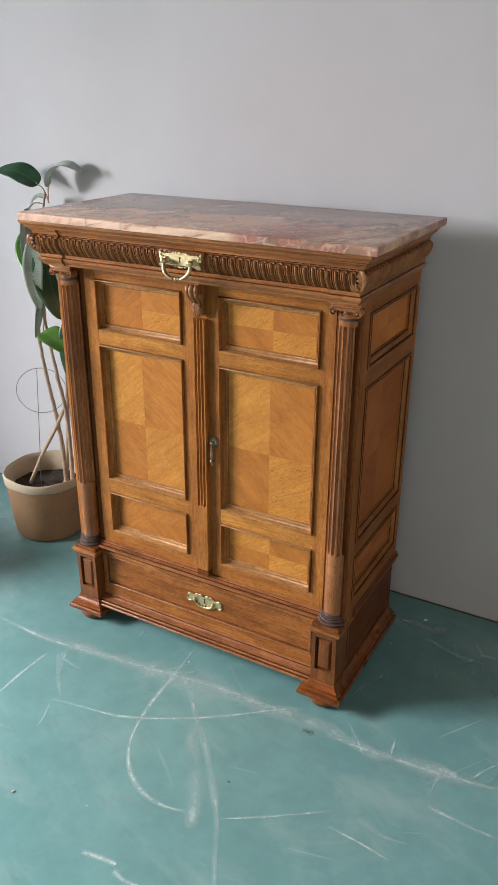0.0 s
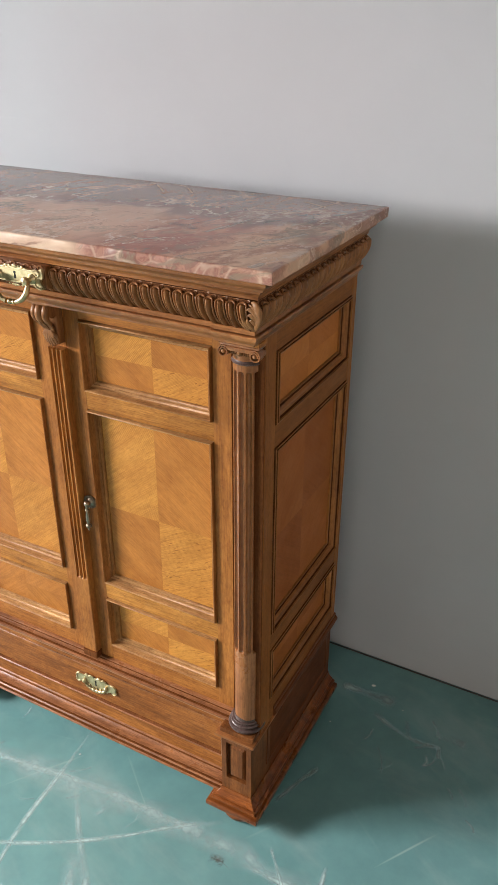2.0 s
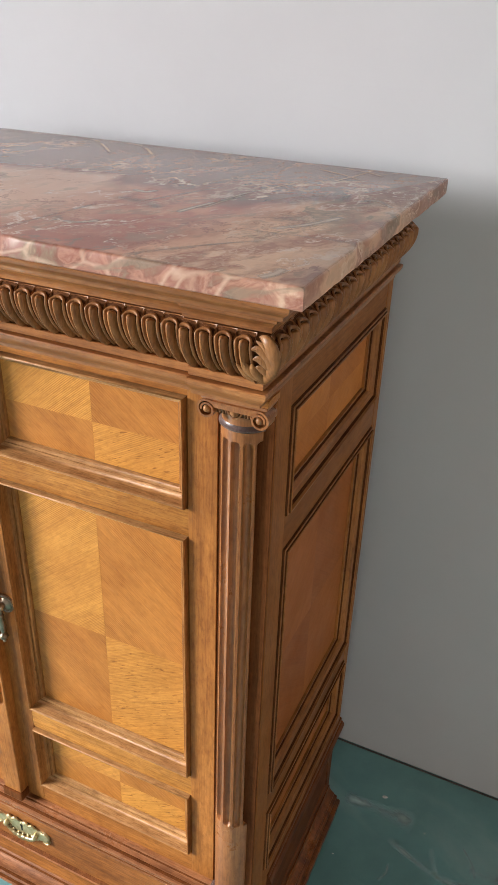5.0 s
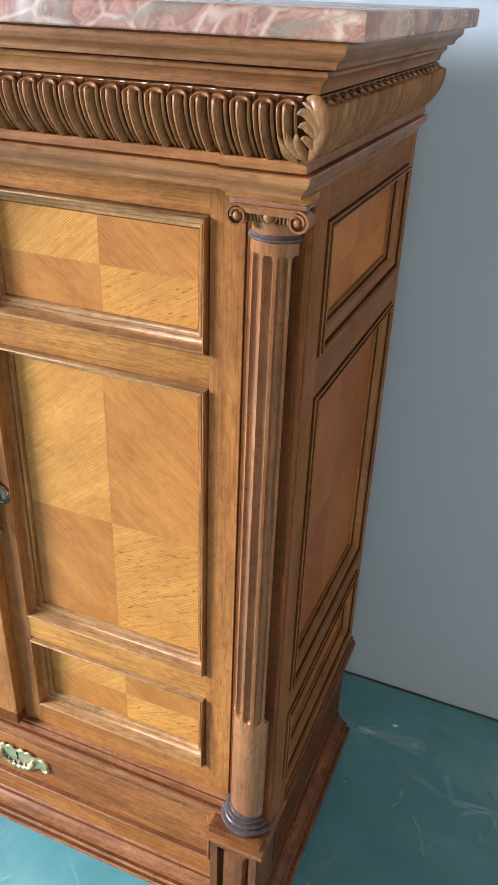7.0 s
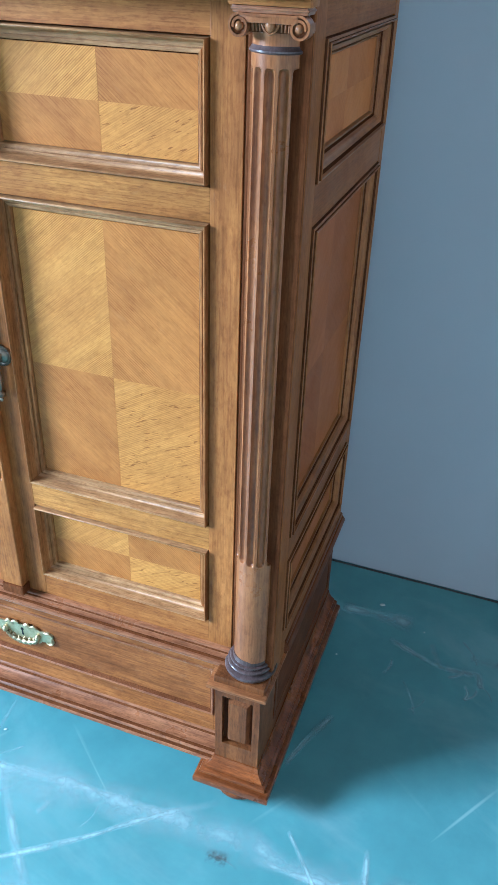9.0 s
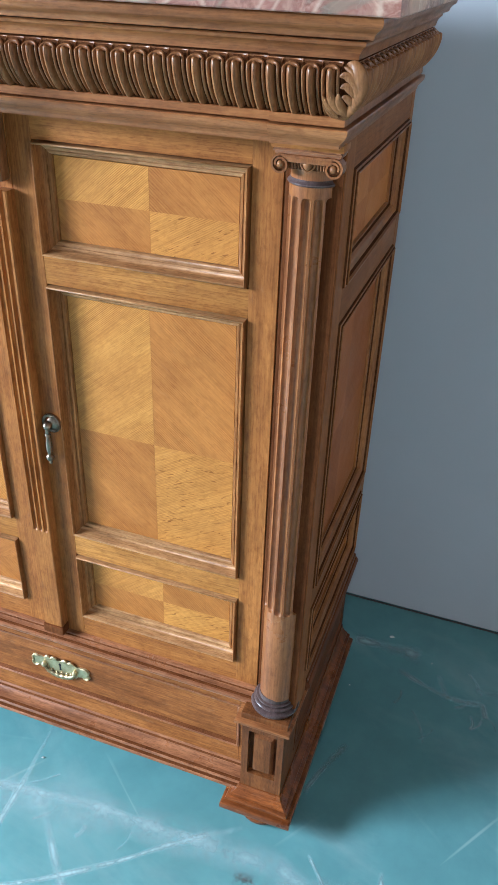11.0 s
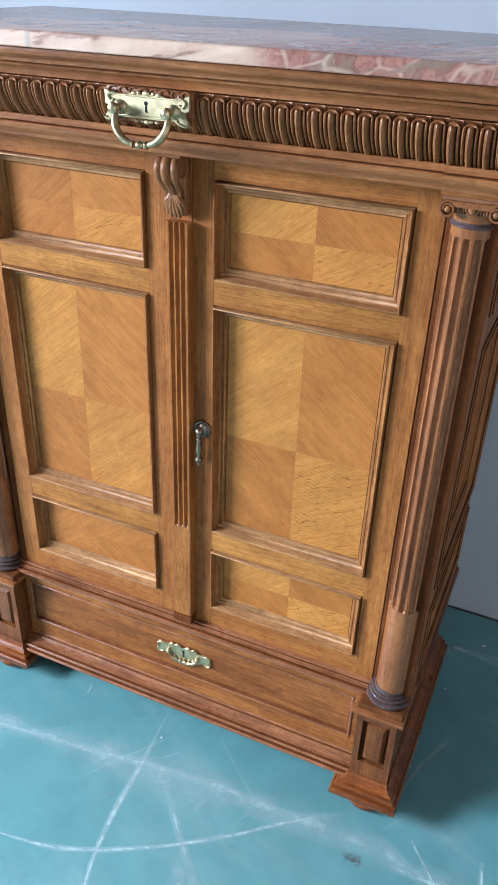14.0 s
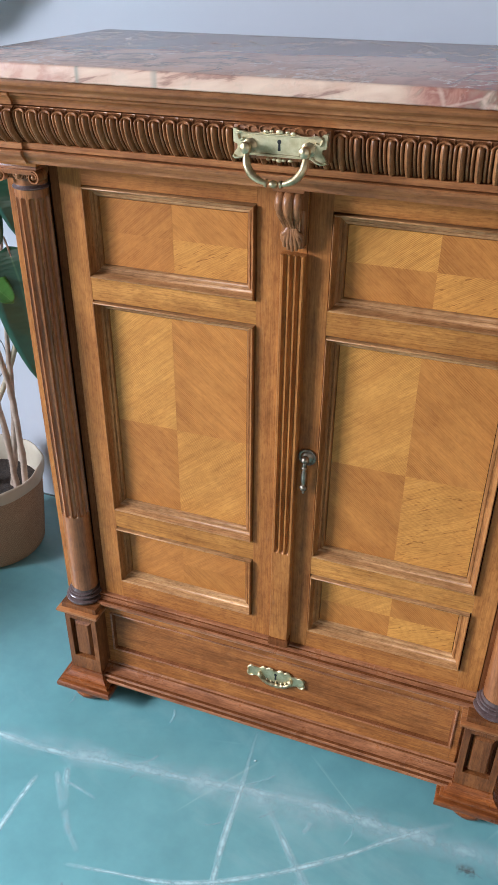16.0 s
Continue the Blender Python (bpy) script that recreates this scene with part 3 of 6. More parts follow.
def streak_mesh(pts, width):
    """A thin streak that lies level, with its length and breadth in the UV map."""
    pts = glide(pts, 8) if len(pts) > 2 else [Vector(q) for q in pts]
    bm = bmesh.new()
    uv = bm.loops.layers.uv.new("along")
    rows = []
    for k, q in enumerate(pts):
        d = (pts[min(k + 1, len(pts) - 1)] - pts[max(k - 1, 0)]).normalized()
        s = Vector((d.y, -d.x, 0)) * 1.35 * width * (0.75 + 0.5 * noise.noise(q * 9))
        rows.append((bm.verts.new(q - s), bm.verts.new(q + s)))
    for k in range(len(rows) - 1):
        f = bm.faces.new((rows[k][0], rows[k][1], rows[k + 1][1], rows[k + 1][0]))
        u0, u1 = k / (len(rows) - 1), (k + 1) / (len(rows) - 1)
        for loop, c in zip(f.loops, ((u0, 0), (u0, 1), (u1, 1), (u1, 0))):
            loop[uv].uv = c
    return bm


def ribbon(name, pts, width, material, label):
    """A worn streak that lies on the floor paint."""
    bm = streak_mesh([(x, y, ribbon.level) for x, y in pts], width)
    ribbon.level += 0.00002
    return tagged(part(name, bm, material), label, "floor mark", kind="structure")


ribbon.level = 0.0005
MARKS = (
    (((-0.66, -0.19), (-0.46, -0.198), (-0.26, -0.176), (-0.09, -0.152), (0.10, -0.127), (0.26, -0.122), (0.35, -0.122)), 0.010, scuff),
    (((-0.56, -0.20), (-0.10, -0.155), (0.33, -0.12), (0.60, -0.13), (0.88, -0.10)), 0.028, smear),
    (((0.45, -0.137), (0.55, -0.136), (0.64, -0.129), (0.76, -0.118), (0.90, -0.095)), 0.010, scuff),
    (((-0.04, 0.0), (-0.025, -0.14), (-0.018, -0.257), (0.002, -0.366), (0.034, -0.437), (0.083, -0.493), (0.147, -0.526), (0.21, -0.532), (0.285, -0.515)), 0.007, scuff),
    (((-0.27, -0.39), (-0.18, -0.374), (-0.064, -0.351), (0.06, -0.293), (0.187, -0.209), (0.283, -0.131), (0.375, -0.07)), 0.007, scuff),
    (((0.013, -0.133), (0.105, -0.236), (0.206, -0.34), (0.287, -0.437), (0.345, -0.514), (0.39, -0.60), (0.44, -0.68)), 0.008, smear),
    (((0.34, -0.50), (0.42, -0.45), (0.486, -0.404), (0.56, -0.352)), 0.005, scuff),
    (((0.57, -0.395), (0.65, -0.40), (0.72, -0.41)), 0.005, scuff),
    (((0.75, -0.228), (0.83, -0.236), (0.91, -0.238)), 0.008, scuff),
    (((-0.41, -0.46), (-0.414, -0.35), (-0.41, -0.25)), 0.006, scuff),
    (((-0.38, -0.23), (-0.326, -0.298), (-0.255, -0.365)), 0.006, smear),
    (((0.12, -0.722), (0.17, -0.714), (0.21, -0.710)), 0.010, scuff),
    (((0.21, -0.724), (0.246, -0.733), (0.285, -0.728)), 0.010, scuff),
    (((0.555, -0.150), (0.53, -0.12), (0.49, -0.075)), 0.006, scuff),
    (((0.622, -0.135), (0.618, -0.10), (0.612, -0.06)), 0.006, scuff),
    (((0.72, -0.10), (0.752, -0.105), (0.79, -0.112)), 0.018, scuff),
    (((0.557, 0.379), (0.590, 0.364), (0.635, 0.349), (0.668, 0.342), (0.709, 0.343), (0.733, 0.351)), 0.007, smear),
    (((0.639, 0.394), (0.652, 0.360), (0.665, 0.335)), 0.006, smear),
    (((0.733, 0.353), (0.738, 0.329), (0.743, 0.316)), 0.006, smear),
    (((0.714, 0.382), (0.745, 0.385), (0.790, 0.384)), 0.008, smear),
    (((0.449, 0.430), (0.530, 0.433), (0.598, 0.431)), 0.016, smear),
    (((0.50, 0.16), (0.47, 0.09), (0.45, 0.03)), 0.007, smear),
    (((0.602, -0.329), (0.680, -0.356), (0.743, -0.351)), 0.006, smear),
    (((-0.288, -0.343), (-0.336, -0.269), (-0.365, -0.215)), 0.006, smear),
    (((0.744, -0.188), (0.746, -0.140), (0.755, -0.093)), 0.006, smear),
    (((0.820, -0.098), (0.842, -0.053), (0.863, -0.024)), 0.006, scuff),
    (((0.12, -0.28), (0.18, -0.36), (0.25, -0.46), (0.30, -0.56)), 0.018, smear),
)
strokes = random.Random(11)
for k in range(26):
    u = strokes.random()
    x0, y0 = (-0.5 + 1.4 * u + strokes.gauss(0, 0.05), -0.19 + 0.09 * u + strokes.gauss(0, 0.045)) if k < 14 else (strokes.uniform(-0.4, 0.9), strokes.uniform(-0.7, -0.1))
    a, size = strokes.uniform(-0.3, 2.2), strokes.uniform(0.02, 0.07)
    MARKS += ((((x0, y0), (x0 + 0.5 * size * math.cos(a) + 0.004, y0 + 0.5 * size * math.sin(a)), (x0 + size * math.cos(a), y0 + size * math.sin(a))), strokes.uniform(0.0010, 0.0032), smear),)
for k in range(16):
    x0, y0, a, size = strokes.uniform(0.55, 0.98), strokes.uniform(0.02, 0.46), strokes.uniform(0.4, 2.4), strokes.uniform(0.03, 0.09)
    MARKS += ((((x0, y0), (x0 + 0.5 * size * math.cos(a) + 0.006, y0 + 0.5 * size * math.sin(a)), (x0 + size * math.cos(a), y0 + size * math.sin(a))), strokes.uniform(0.0010, 0.0035), smear),)
for pts, width, material in MARKS:
    ribbon("floor_scuff", pts, width * (0.95 if material is scuff else 1.35), material, "pale scuffed streak in the teal floor paint")
ribbon("floor_stain", ((0.386, -0.157), (0.404, -0.155), (0.420, -0.154)), 0.013, grime, "small brown grime spot on the teal floor")
ribbon("floor_stain", ((0.30, -0.40), (0.306, -0.398), (0.312, -0.397)), 0.004, grime, "tiny dark grime spot on the teal floor")


def crumb(x, y, size, turn):
    bm = bmesh.new()
    blob(bm, (0, 0, 0), (size, size * 0.55, size * 0.35), segs=8, rings=6)
    for v in bm.verts:
        v.co += 0.25 * size * noise.noise_vector(v.co * 400 + Vector((x * 50, y * 50, 0)))
    ob = part("floor_crumb", bm, crumb_white)
    ob.matrix_basis = pose(x, y, size * 0.33, 0, 0, turn)
    tagged(ob, "tiny white plaster crumb lying on the teal floor", "crumb", "crumbs on the floor")


crumb_white = plain("white_plaster_crumb", (0.72, 0.72, 0.70), 0.8, 200, 0.1)
for x, y, size, turn in ((0.526, 0.464, 0.0060, 20), (-0.129, -0.676, 0.0055, 70), (0.47, 0.30, 0.0022, 10), (0.62, 0.42, 0.0020, 50), (-0.02, -0.075, 0.0032, 30), (0.05, -0.62, 0.0018, 0)):
    crumb(x, y, size, turn)


# ---- the cabinet ----
cabinet = tagged(empty("antique_cabinet", (0, 0.17, 0)), "varnished oak two-door cabinet with fluted columns and red marble top", "cabinet")


def own(name, bm, material, parent=None, label="", soft=None):
    """A part of the cabinet, given in the room's coordinates."""
    top = parent is None
    ob = part(name, bm, material, cabinet if top else parent, label)
    if top:
        ob.location = (0, -0.17, 0)
    return smooth(ob, soft) if soft else ob


LEFT, RIGHT, BACK = -0.448, EDGE, 0.378
MID = (LEFT + RIGHT) / 2
DOOR_L, DOOR_R = -0.368, 0.362
COLS = ((-0.412, -0.006), (0.397, -0.006))
PEDS = ((-0.4105, -0.003), (0.3900, -0.003))


def carcass():
    bm = bmesh.new()
    box(bm, LEFT + 0.018, RIGHT - 0.018, BACK - 0.012, BACK, 0.06, 1.14)          # back board
    box(bm, DOOR_L, DOOR_R, 0.025, BACK - 0.012, 0.07, 0.27)                       # drawer case
    box(bm, LEFT + 0.018, RIGHT - 0.018, 0.022, 0.040, 0.25, 1.14)                 # niche backs
    box(bm, DOOR_L, DOOR_R, 0.004, 0.022, 1.095, 1.15)
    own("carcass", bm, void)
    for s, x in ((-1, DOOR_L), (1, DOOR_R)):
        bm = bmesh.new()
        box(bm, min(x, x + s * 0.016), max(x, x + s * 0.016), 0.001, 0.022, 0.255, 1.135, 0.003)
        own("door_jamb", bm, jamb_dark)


carcass()


DOOR_PROFILE = ((-0.0020, -0.0186), (-0.0020, 0.0050), (-0.0024, 0.0066), (-0.0034, 0.0072), (-0.0044, 0.0064), (-0.0050, 0.0040), (-0.0058, -0.0010), (-0.0068, -0.0052), (-0.0084, -0.0082), (-0.0104, -0.0095), (-0.0120, -0.0098), (-0.0123, -0.0109),
                (-0.0129, -0.0109), (-0.0132, -0.0099), (-0.0150, -0.0102), (-0.0166, -0.0112), (-0.0178, -0.0130), (-0.0184, -0.0186))
SIDE_PROFILE = ((-0.0002, -0.0186), (-0.0002, -0.0030), (-0.0014, -0.0030), (-0.0016, 0.0018), (-0.0020, 0.0024), (-0.0040, 0.0026), (-0.0044, 0.0024), (-0.0046, 0.0044), (-0.0054, 0.0054), (-0.0066, 0.0050), (-0.0074, 0.0020),
                (-0.0076, -0.0052), (-0.0098, -0.0052), (-0.0102, -0.0006), (-0.0132, -0.0022), (-0.0168, -0.0062), (-0.0183, -0.0092), (-0.0185, -0.0130), (-0.0204, -0.0130), (-0.0208, -0.0112), (-0.0226, -0.0118), (-0.0236, -0.0186))


def panel_frame(parent, axes, u0, u1, v0, v1, mats, splits, moulding_material, prof=DOOR_PROFILE, grooves=(), e=0.0192):
    """A sunk field of four veneer quarters inside a raised moulding; its chosen grooves are darkened for crease shade
    and old grime.
    """
    bm = bmesh.new()
    sweep(bm, [(u0, v0), (u1, v0), (u1, v1), (u0, v1)], prof, axes, True)
    bm.faces.ensure_lookup_table()
    for k, f in enumerate(bm.faces):
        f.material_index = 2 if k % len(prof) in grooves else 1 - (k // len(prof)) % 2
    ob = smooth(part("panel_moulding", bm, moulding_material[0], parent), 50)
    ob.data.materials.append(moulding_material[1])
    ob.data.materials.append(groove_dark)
    um, vm = u0 + (u1 - u0) * splits[0], v0 + (v1 - v0) * splits[1]
    for k, (a, b, c, d) in enumerate(((u0 + e, um, vm, v1 - e), (um, u1 - e, vm, v1 - e), (u0 + e, um, v0 + e, vm), (um, u1 - e, v0 + e, vm))):
        bm = bmesh.new()
        q = [axes @ Vector(c3) for c3 in ((a, c, -0.0186), (b, d, -0.0150 - 0.00015 * (k % 2)))]
        box(bm, min(q[0].x, q[1].x), max(q[0].x, q[1].x), min(q[0].y, q[1].y), max(q[0].y, q[1].y), min(q[0].z, q[1].z), max(q[0].z, q[1].z))
        part("veneer_quarter", bm, mats[k], parent)


ROWS_Z = ((0.942, 1.083, 0.50), (0.494, 0.905, 0.46), (0.320, 0.453, 0.50))
DOOR_Z0, DOOR_Z1, DOOR_T = 0.2765, 1.117, 0.022


def door(x0, x1, u0, u1, mats, splits):
    d = own("door", slab_core(x0, x1), void)
    for a, b in ((x0, u0), (u1, x1)):
        bm = bmesh.new()
        box(bm, a, b, 0, DOOR_T, DOOR_Z0, DOOR_Z1, 0.0008)
        part("stile", bm, oak_z, d)
    edges = [DOOR_Z1] + [z for lo, hi, _ in ROWS_Z for z in (hi, lo)] + [DOOR_Z0]
    for k, (hi, lo) in enumerate(zip(edges[::2], edges[1::2])):
        bm = bmesh.new()
        box(bm, u0, u1, 0.0003, DOOR_T, lo, hi, 0.0004)
        part("rail", bm, brown_x if k in (0, 3) else oak_x, d)
    for (lo, hi, sp), su, row in zip(ROWS_Z, splits, mats):
        panel_frame(d, FRONT, u0, u1, lo, hi, row, (su, sp), (bead, bead_x))
    return d


def slab_core(x0, x1):
    bm = bmesh.new()
    box(bm, x0 + 0.002, x1 - 0.002, 0.0187, DOOR_T - 0.001, DOOR_Z0 + 0.002, DOOR_Z1 - 0.002)
    return bm


left_door = door(DOOR_L, 0.0165, -0.330, -0.057, ((veneer_dull, veneer_down, veneer_dull, veneer_fleck), (veneer_up, veneer_down, veneer_down, veneer_up), (veneer_dull, veneer_dull, veneer_dull, veneer_down)), (0.50, 0.47, 0.47))
right_door = door(0.0175, DOOR_R, 0.050, 0.326, ((veneer_up, veneer_down, veneer_down, veneer_fleck),) * 3, (0.52, 0.50, 0.52))


def closing_strip():
    """The fluted strip that covers the meeting of the doors, with its carved bracket."""
    x0, x1 = -0.0170, 0.0180
    bm = bmesh.new()
    prof = [(x0, 0), (x0, 0.011), (x0 + 0.0015, 0.0125)]
    n = 3
    step = (x1 - x0 - 0.007) / n
    grooves = []
    for k in range(n):
        a = x0 + 0.0035 + k * step + 0.0012
        b = a + step - 0.0024
        prof.append((a, 0.0125))
        for j in range(1, 6):
            ang = math.pi * j / 6
            prof.append((a + (b - a) * (0.5 - 0.5 * math.cos(ang)), 0.0125 - 0.0042 * math.sin(ang)))
        prof.append((b, 0.0125))
        grooves.append((a, b))
    prof += [(x1 - 0.0015, 0.0125), (x1, 0.011), (x1, 0)]
    rows = []
    for z, k in ((0.2935, 0), (0.496, 0), (0.499, 0.55), (0.503, 0.9), (0.508, 1), (1.022, 1)):
        rows.append([bm.verts.new((x, -1.35 * (0.0125 - (0.0125 - d) * k if 0.0025 < d < 0.0125 and x0 + 0.002 < x < x1 - 0.002 else d), z)) for x, d in prof])
    for a, b in zip(rows, rows[1:]):
        for j in range(len(prof) - 1):
            bm.faces.new((a[j], a[j + 1], b[j + 1], b[j]))
    bm.faces.new(rows[0])
    bm.faces.new(rows[-1])
    own("closing_strip", bm, oak_z, left_door, soft=35)
    bm = bmesh.new()
    box(bm, x0 - 0.001, x1 + 0.002, -0.0205, 0.0, 0.2768, 0.294, 0.0025)
    own("strip_foot", bm, jamb_dark, left_door)
    # carved bracket: a scroll of three lobes that runs down into a fan of leaves
    bm = bmesh.new()
    cx = 0.0005
    for dx, r0, push in ((-0.0115, 0.0078, 0.0025), (0.0, 0.0086, 0.0), (0.0115, 0.0078, 0.0025)):
        line = glide([(cx + dx, -0.024 + push, 1.1125), (cx + dx, -0.038 + push, 1.1085), (cx + dx * 1.05, -0.0440 + push, 1.0970), (cx + dx, -0.0410 + push, 1.0850), (cx + dx * 0.9, -0.0320 + push, 1.0745),
                      (cx + dx * 0.75, -0.0240 + push * 0.5, 1.0650), (cx + dx * 0.65, -0.0200, 1.0560)], 4)
        n = len(line)
        tube(bm, line, [r0 * (0.70 + 0.36 * math.sin(math.pi * min(1, 1.7 * k / (n - 1)))) * (1 - 0.45 * k / (n - 1)) for k in range(n)], 12)
        for e in (-1, 1):
            tube(bm, [(q.x + e * r0 * 0.62 * (1 - 0.5 * k / (n - 1)), q.y - r0 * 0.50 * (1 - 0.4 * k / (n - 1)), q.z) for k, q in enumerate(line)], 0.0014, 6)
    # fan of seven leaflets at the scroll's foot
    for k, (dx, lift) in enumerate(((0.0, 0.0), (-0.0052, 0.0012), (0.0052, 0.0012), (-0.0098, 0.0050), (0.0098, 0.0050), (-0.0128, 0.0120), (0.0128, 0.0120))):
        line = glide([(cx + dx * 0.25, -0.0215, 1.0680), (cx + dx * 0.60, -0.0225, 1.0560), (cx + dx, -0.0210, 1.0420 + lift * 0.8), (cx + dx * 1.12, -0.0175, 1.0290 + lift)], 4)
        n = len(line)
        tube(bm, line, [0.0012 + 0.0034 * math.sin(math.pi * (0.15 + 0.80 * j / (n - 1))) for j in range(n)], 10)
    box(bm, cx - 0.0155, cx + 0.0155, -0.0185, -0.0005, 1.033, 1.1134, 0.003)
    tube(bm, [(cx - 0.0185, -0.0285, 1.0995), (cx + 0.0185, -0.0285, 1.0995)], 0.0120, 18)
    own("carved_bracket", bm, carved, left_door, "carved acanthus scroll bracket", 60)
    bm = bmesh.new()
    box(bm, cx - 0.0215, cx + 0.0215, -0.044, -0.001, 1.1135, 1.1255, 0.0012)
    own("bracket_cap", bm, trim_x)


closing_strip()


def side_wall():
    bm = bmesh.new()
    box(bm, EDGE - 0.023, EDGE - 0.0187, -0.010, BACK, 0.25, 1.145)
    wall = own("side_panel", bm, void)
    y0, y1, a, b = -0.014, BACK, 0.024, 0.354
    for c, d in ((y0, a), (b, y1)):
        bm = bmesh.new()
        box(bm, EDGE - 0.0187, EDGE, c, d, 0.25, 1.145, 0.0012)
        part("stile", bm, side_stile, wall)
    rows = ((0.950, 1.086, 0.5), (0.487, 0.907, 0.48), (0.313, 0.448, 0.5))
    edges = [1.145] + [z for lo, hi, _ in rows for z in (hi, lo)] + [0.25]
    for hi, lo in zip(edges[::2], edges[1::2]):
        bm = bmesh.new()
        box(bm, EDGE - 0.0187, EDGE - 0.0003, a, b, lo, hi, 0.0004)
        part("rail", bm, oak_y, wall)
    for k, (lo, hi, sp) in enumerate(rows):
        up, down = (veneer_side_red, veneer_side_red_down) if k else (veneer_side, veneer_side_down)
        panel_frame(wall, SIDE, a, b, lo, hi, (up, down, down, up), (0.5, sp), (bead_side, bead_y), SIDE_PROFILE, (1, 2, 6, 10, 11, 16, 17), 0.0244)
    # strip beside the column, its colour lowered for the column's shade
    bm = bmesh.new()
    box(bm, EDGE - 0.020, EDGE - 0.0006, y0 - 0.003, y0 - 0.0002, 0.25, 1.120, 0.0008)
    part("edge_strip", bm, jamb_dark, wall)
    bm = bmesh.new()
    box(bm, LEFT, LEFT + 0.018, y0, y1, 0.25, 1.145, 0.0012)
    own("side_panel", bm, oak_z)


side_wall()


def darken_quirks(ob, bands, count):
    """Crease shade, old wax and dirt as one colour in a moulding's narrow quirks: bands of its profile take the dark
    material.
    """
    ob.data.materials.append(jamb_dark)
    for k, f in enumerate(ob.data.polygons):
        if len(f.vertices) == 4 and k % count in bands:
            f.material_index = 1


def around(extra=0.0, front=-0.058, back=BACK):
    """The way round the cabinet's head from the back left to the back right."""
    return [(LEFT - extra, back), (LEFT - extra, front), (RIGHT + extra, front), (RIGHT + extra, back)]


HEAD_TOP = [(-0.03, 1.2355), (0.0365, 1.2355), (0.0384, 1.2340), (0.0390, 1.2312), (0.0384, 1.2280), (0.0366, 1.2258), (0.0340, 1.2240), (0.0315, 1.2215), (0.0304, 1.2194), (0.0300, 1.2172)]
HEAD_STEP = [(-0.02, 1.2168), (0.0130, 1.2168), (0.0130, 1.2152), (0.0216, 1.2150), (0.0224, 1.2136), (0.0220, 1.2112), (0.0204, 1.2100), (0.0180, 1.2078), (0.0162, 1.2045), (0.0154, 1.2012), (0.0152, 1.1996), (-0.03, 1.1996)]
BULGE = [(0.0130, 1.1993), (0.0188, 1.1978), (0.0230, 1.1945), (0.0250, 1.1900), (0.0250, 1.1845), (0.0236, 1.1775), (0.0208, 1.1705), (0.0165, 1.1630), (0.0110, 1.1560), (0.0055, 1.1505), (0.0015, 1.1475)]
HEAD_FOOT = [(-0.03, 1.1494), (0.0046, 1.1494), (0.0056, 1.1486), (0.0056, 1.1412), (0.0046, 1.1404), (-0.0020, 1.1402), (-0.0020, 1.1393), (0.0092, 1.1390), (0.0101, 1.1376), (0.0098, 1.1345), (0.0080, 1.1312), (0.0050, 1.1278), (0.0022, 1.1246), (0.0012, 1.1222), (0.0010, 1.1200), (-0.03, 1.1200)]


def gadroon_out(z):
    """How far the bulging band stands out at a height."""
    for (o0, z0), (o1, z1) in zip(BULGE, BULGE[1:]):
        if z1 <= z <= z0:
            return o1 + (o0 - o1) * (z - z1) / (z0 - z1)
    return BULGE[0][0] if z > 1.18 else BULGE[-1][0]


LOBE = 0.0202


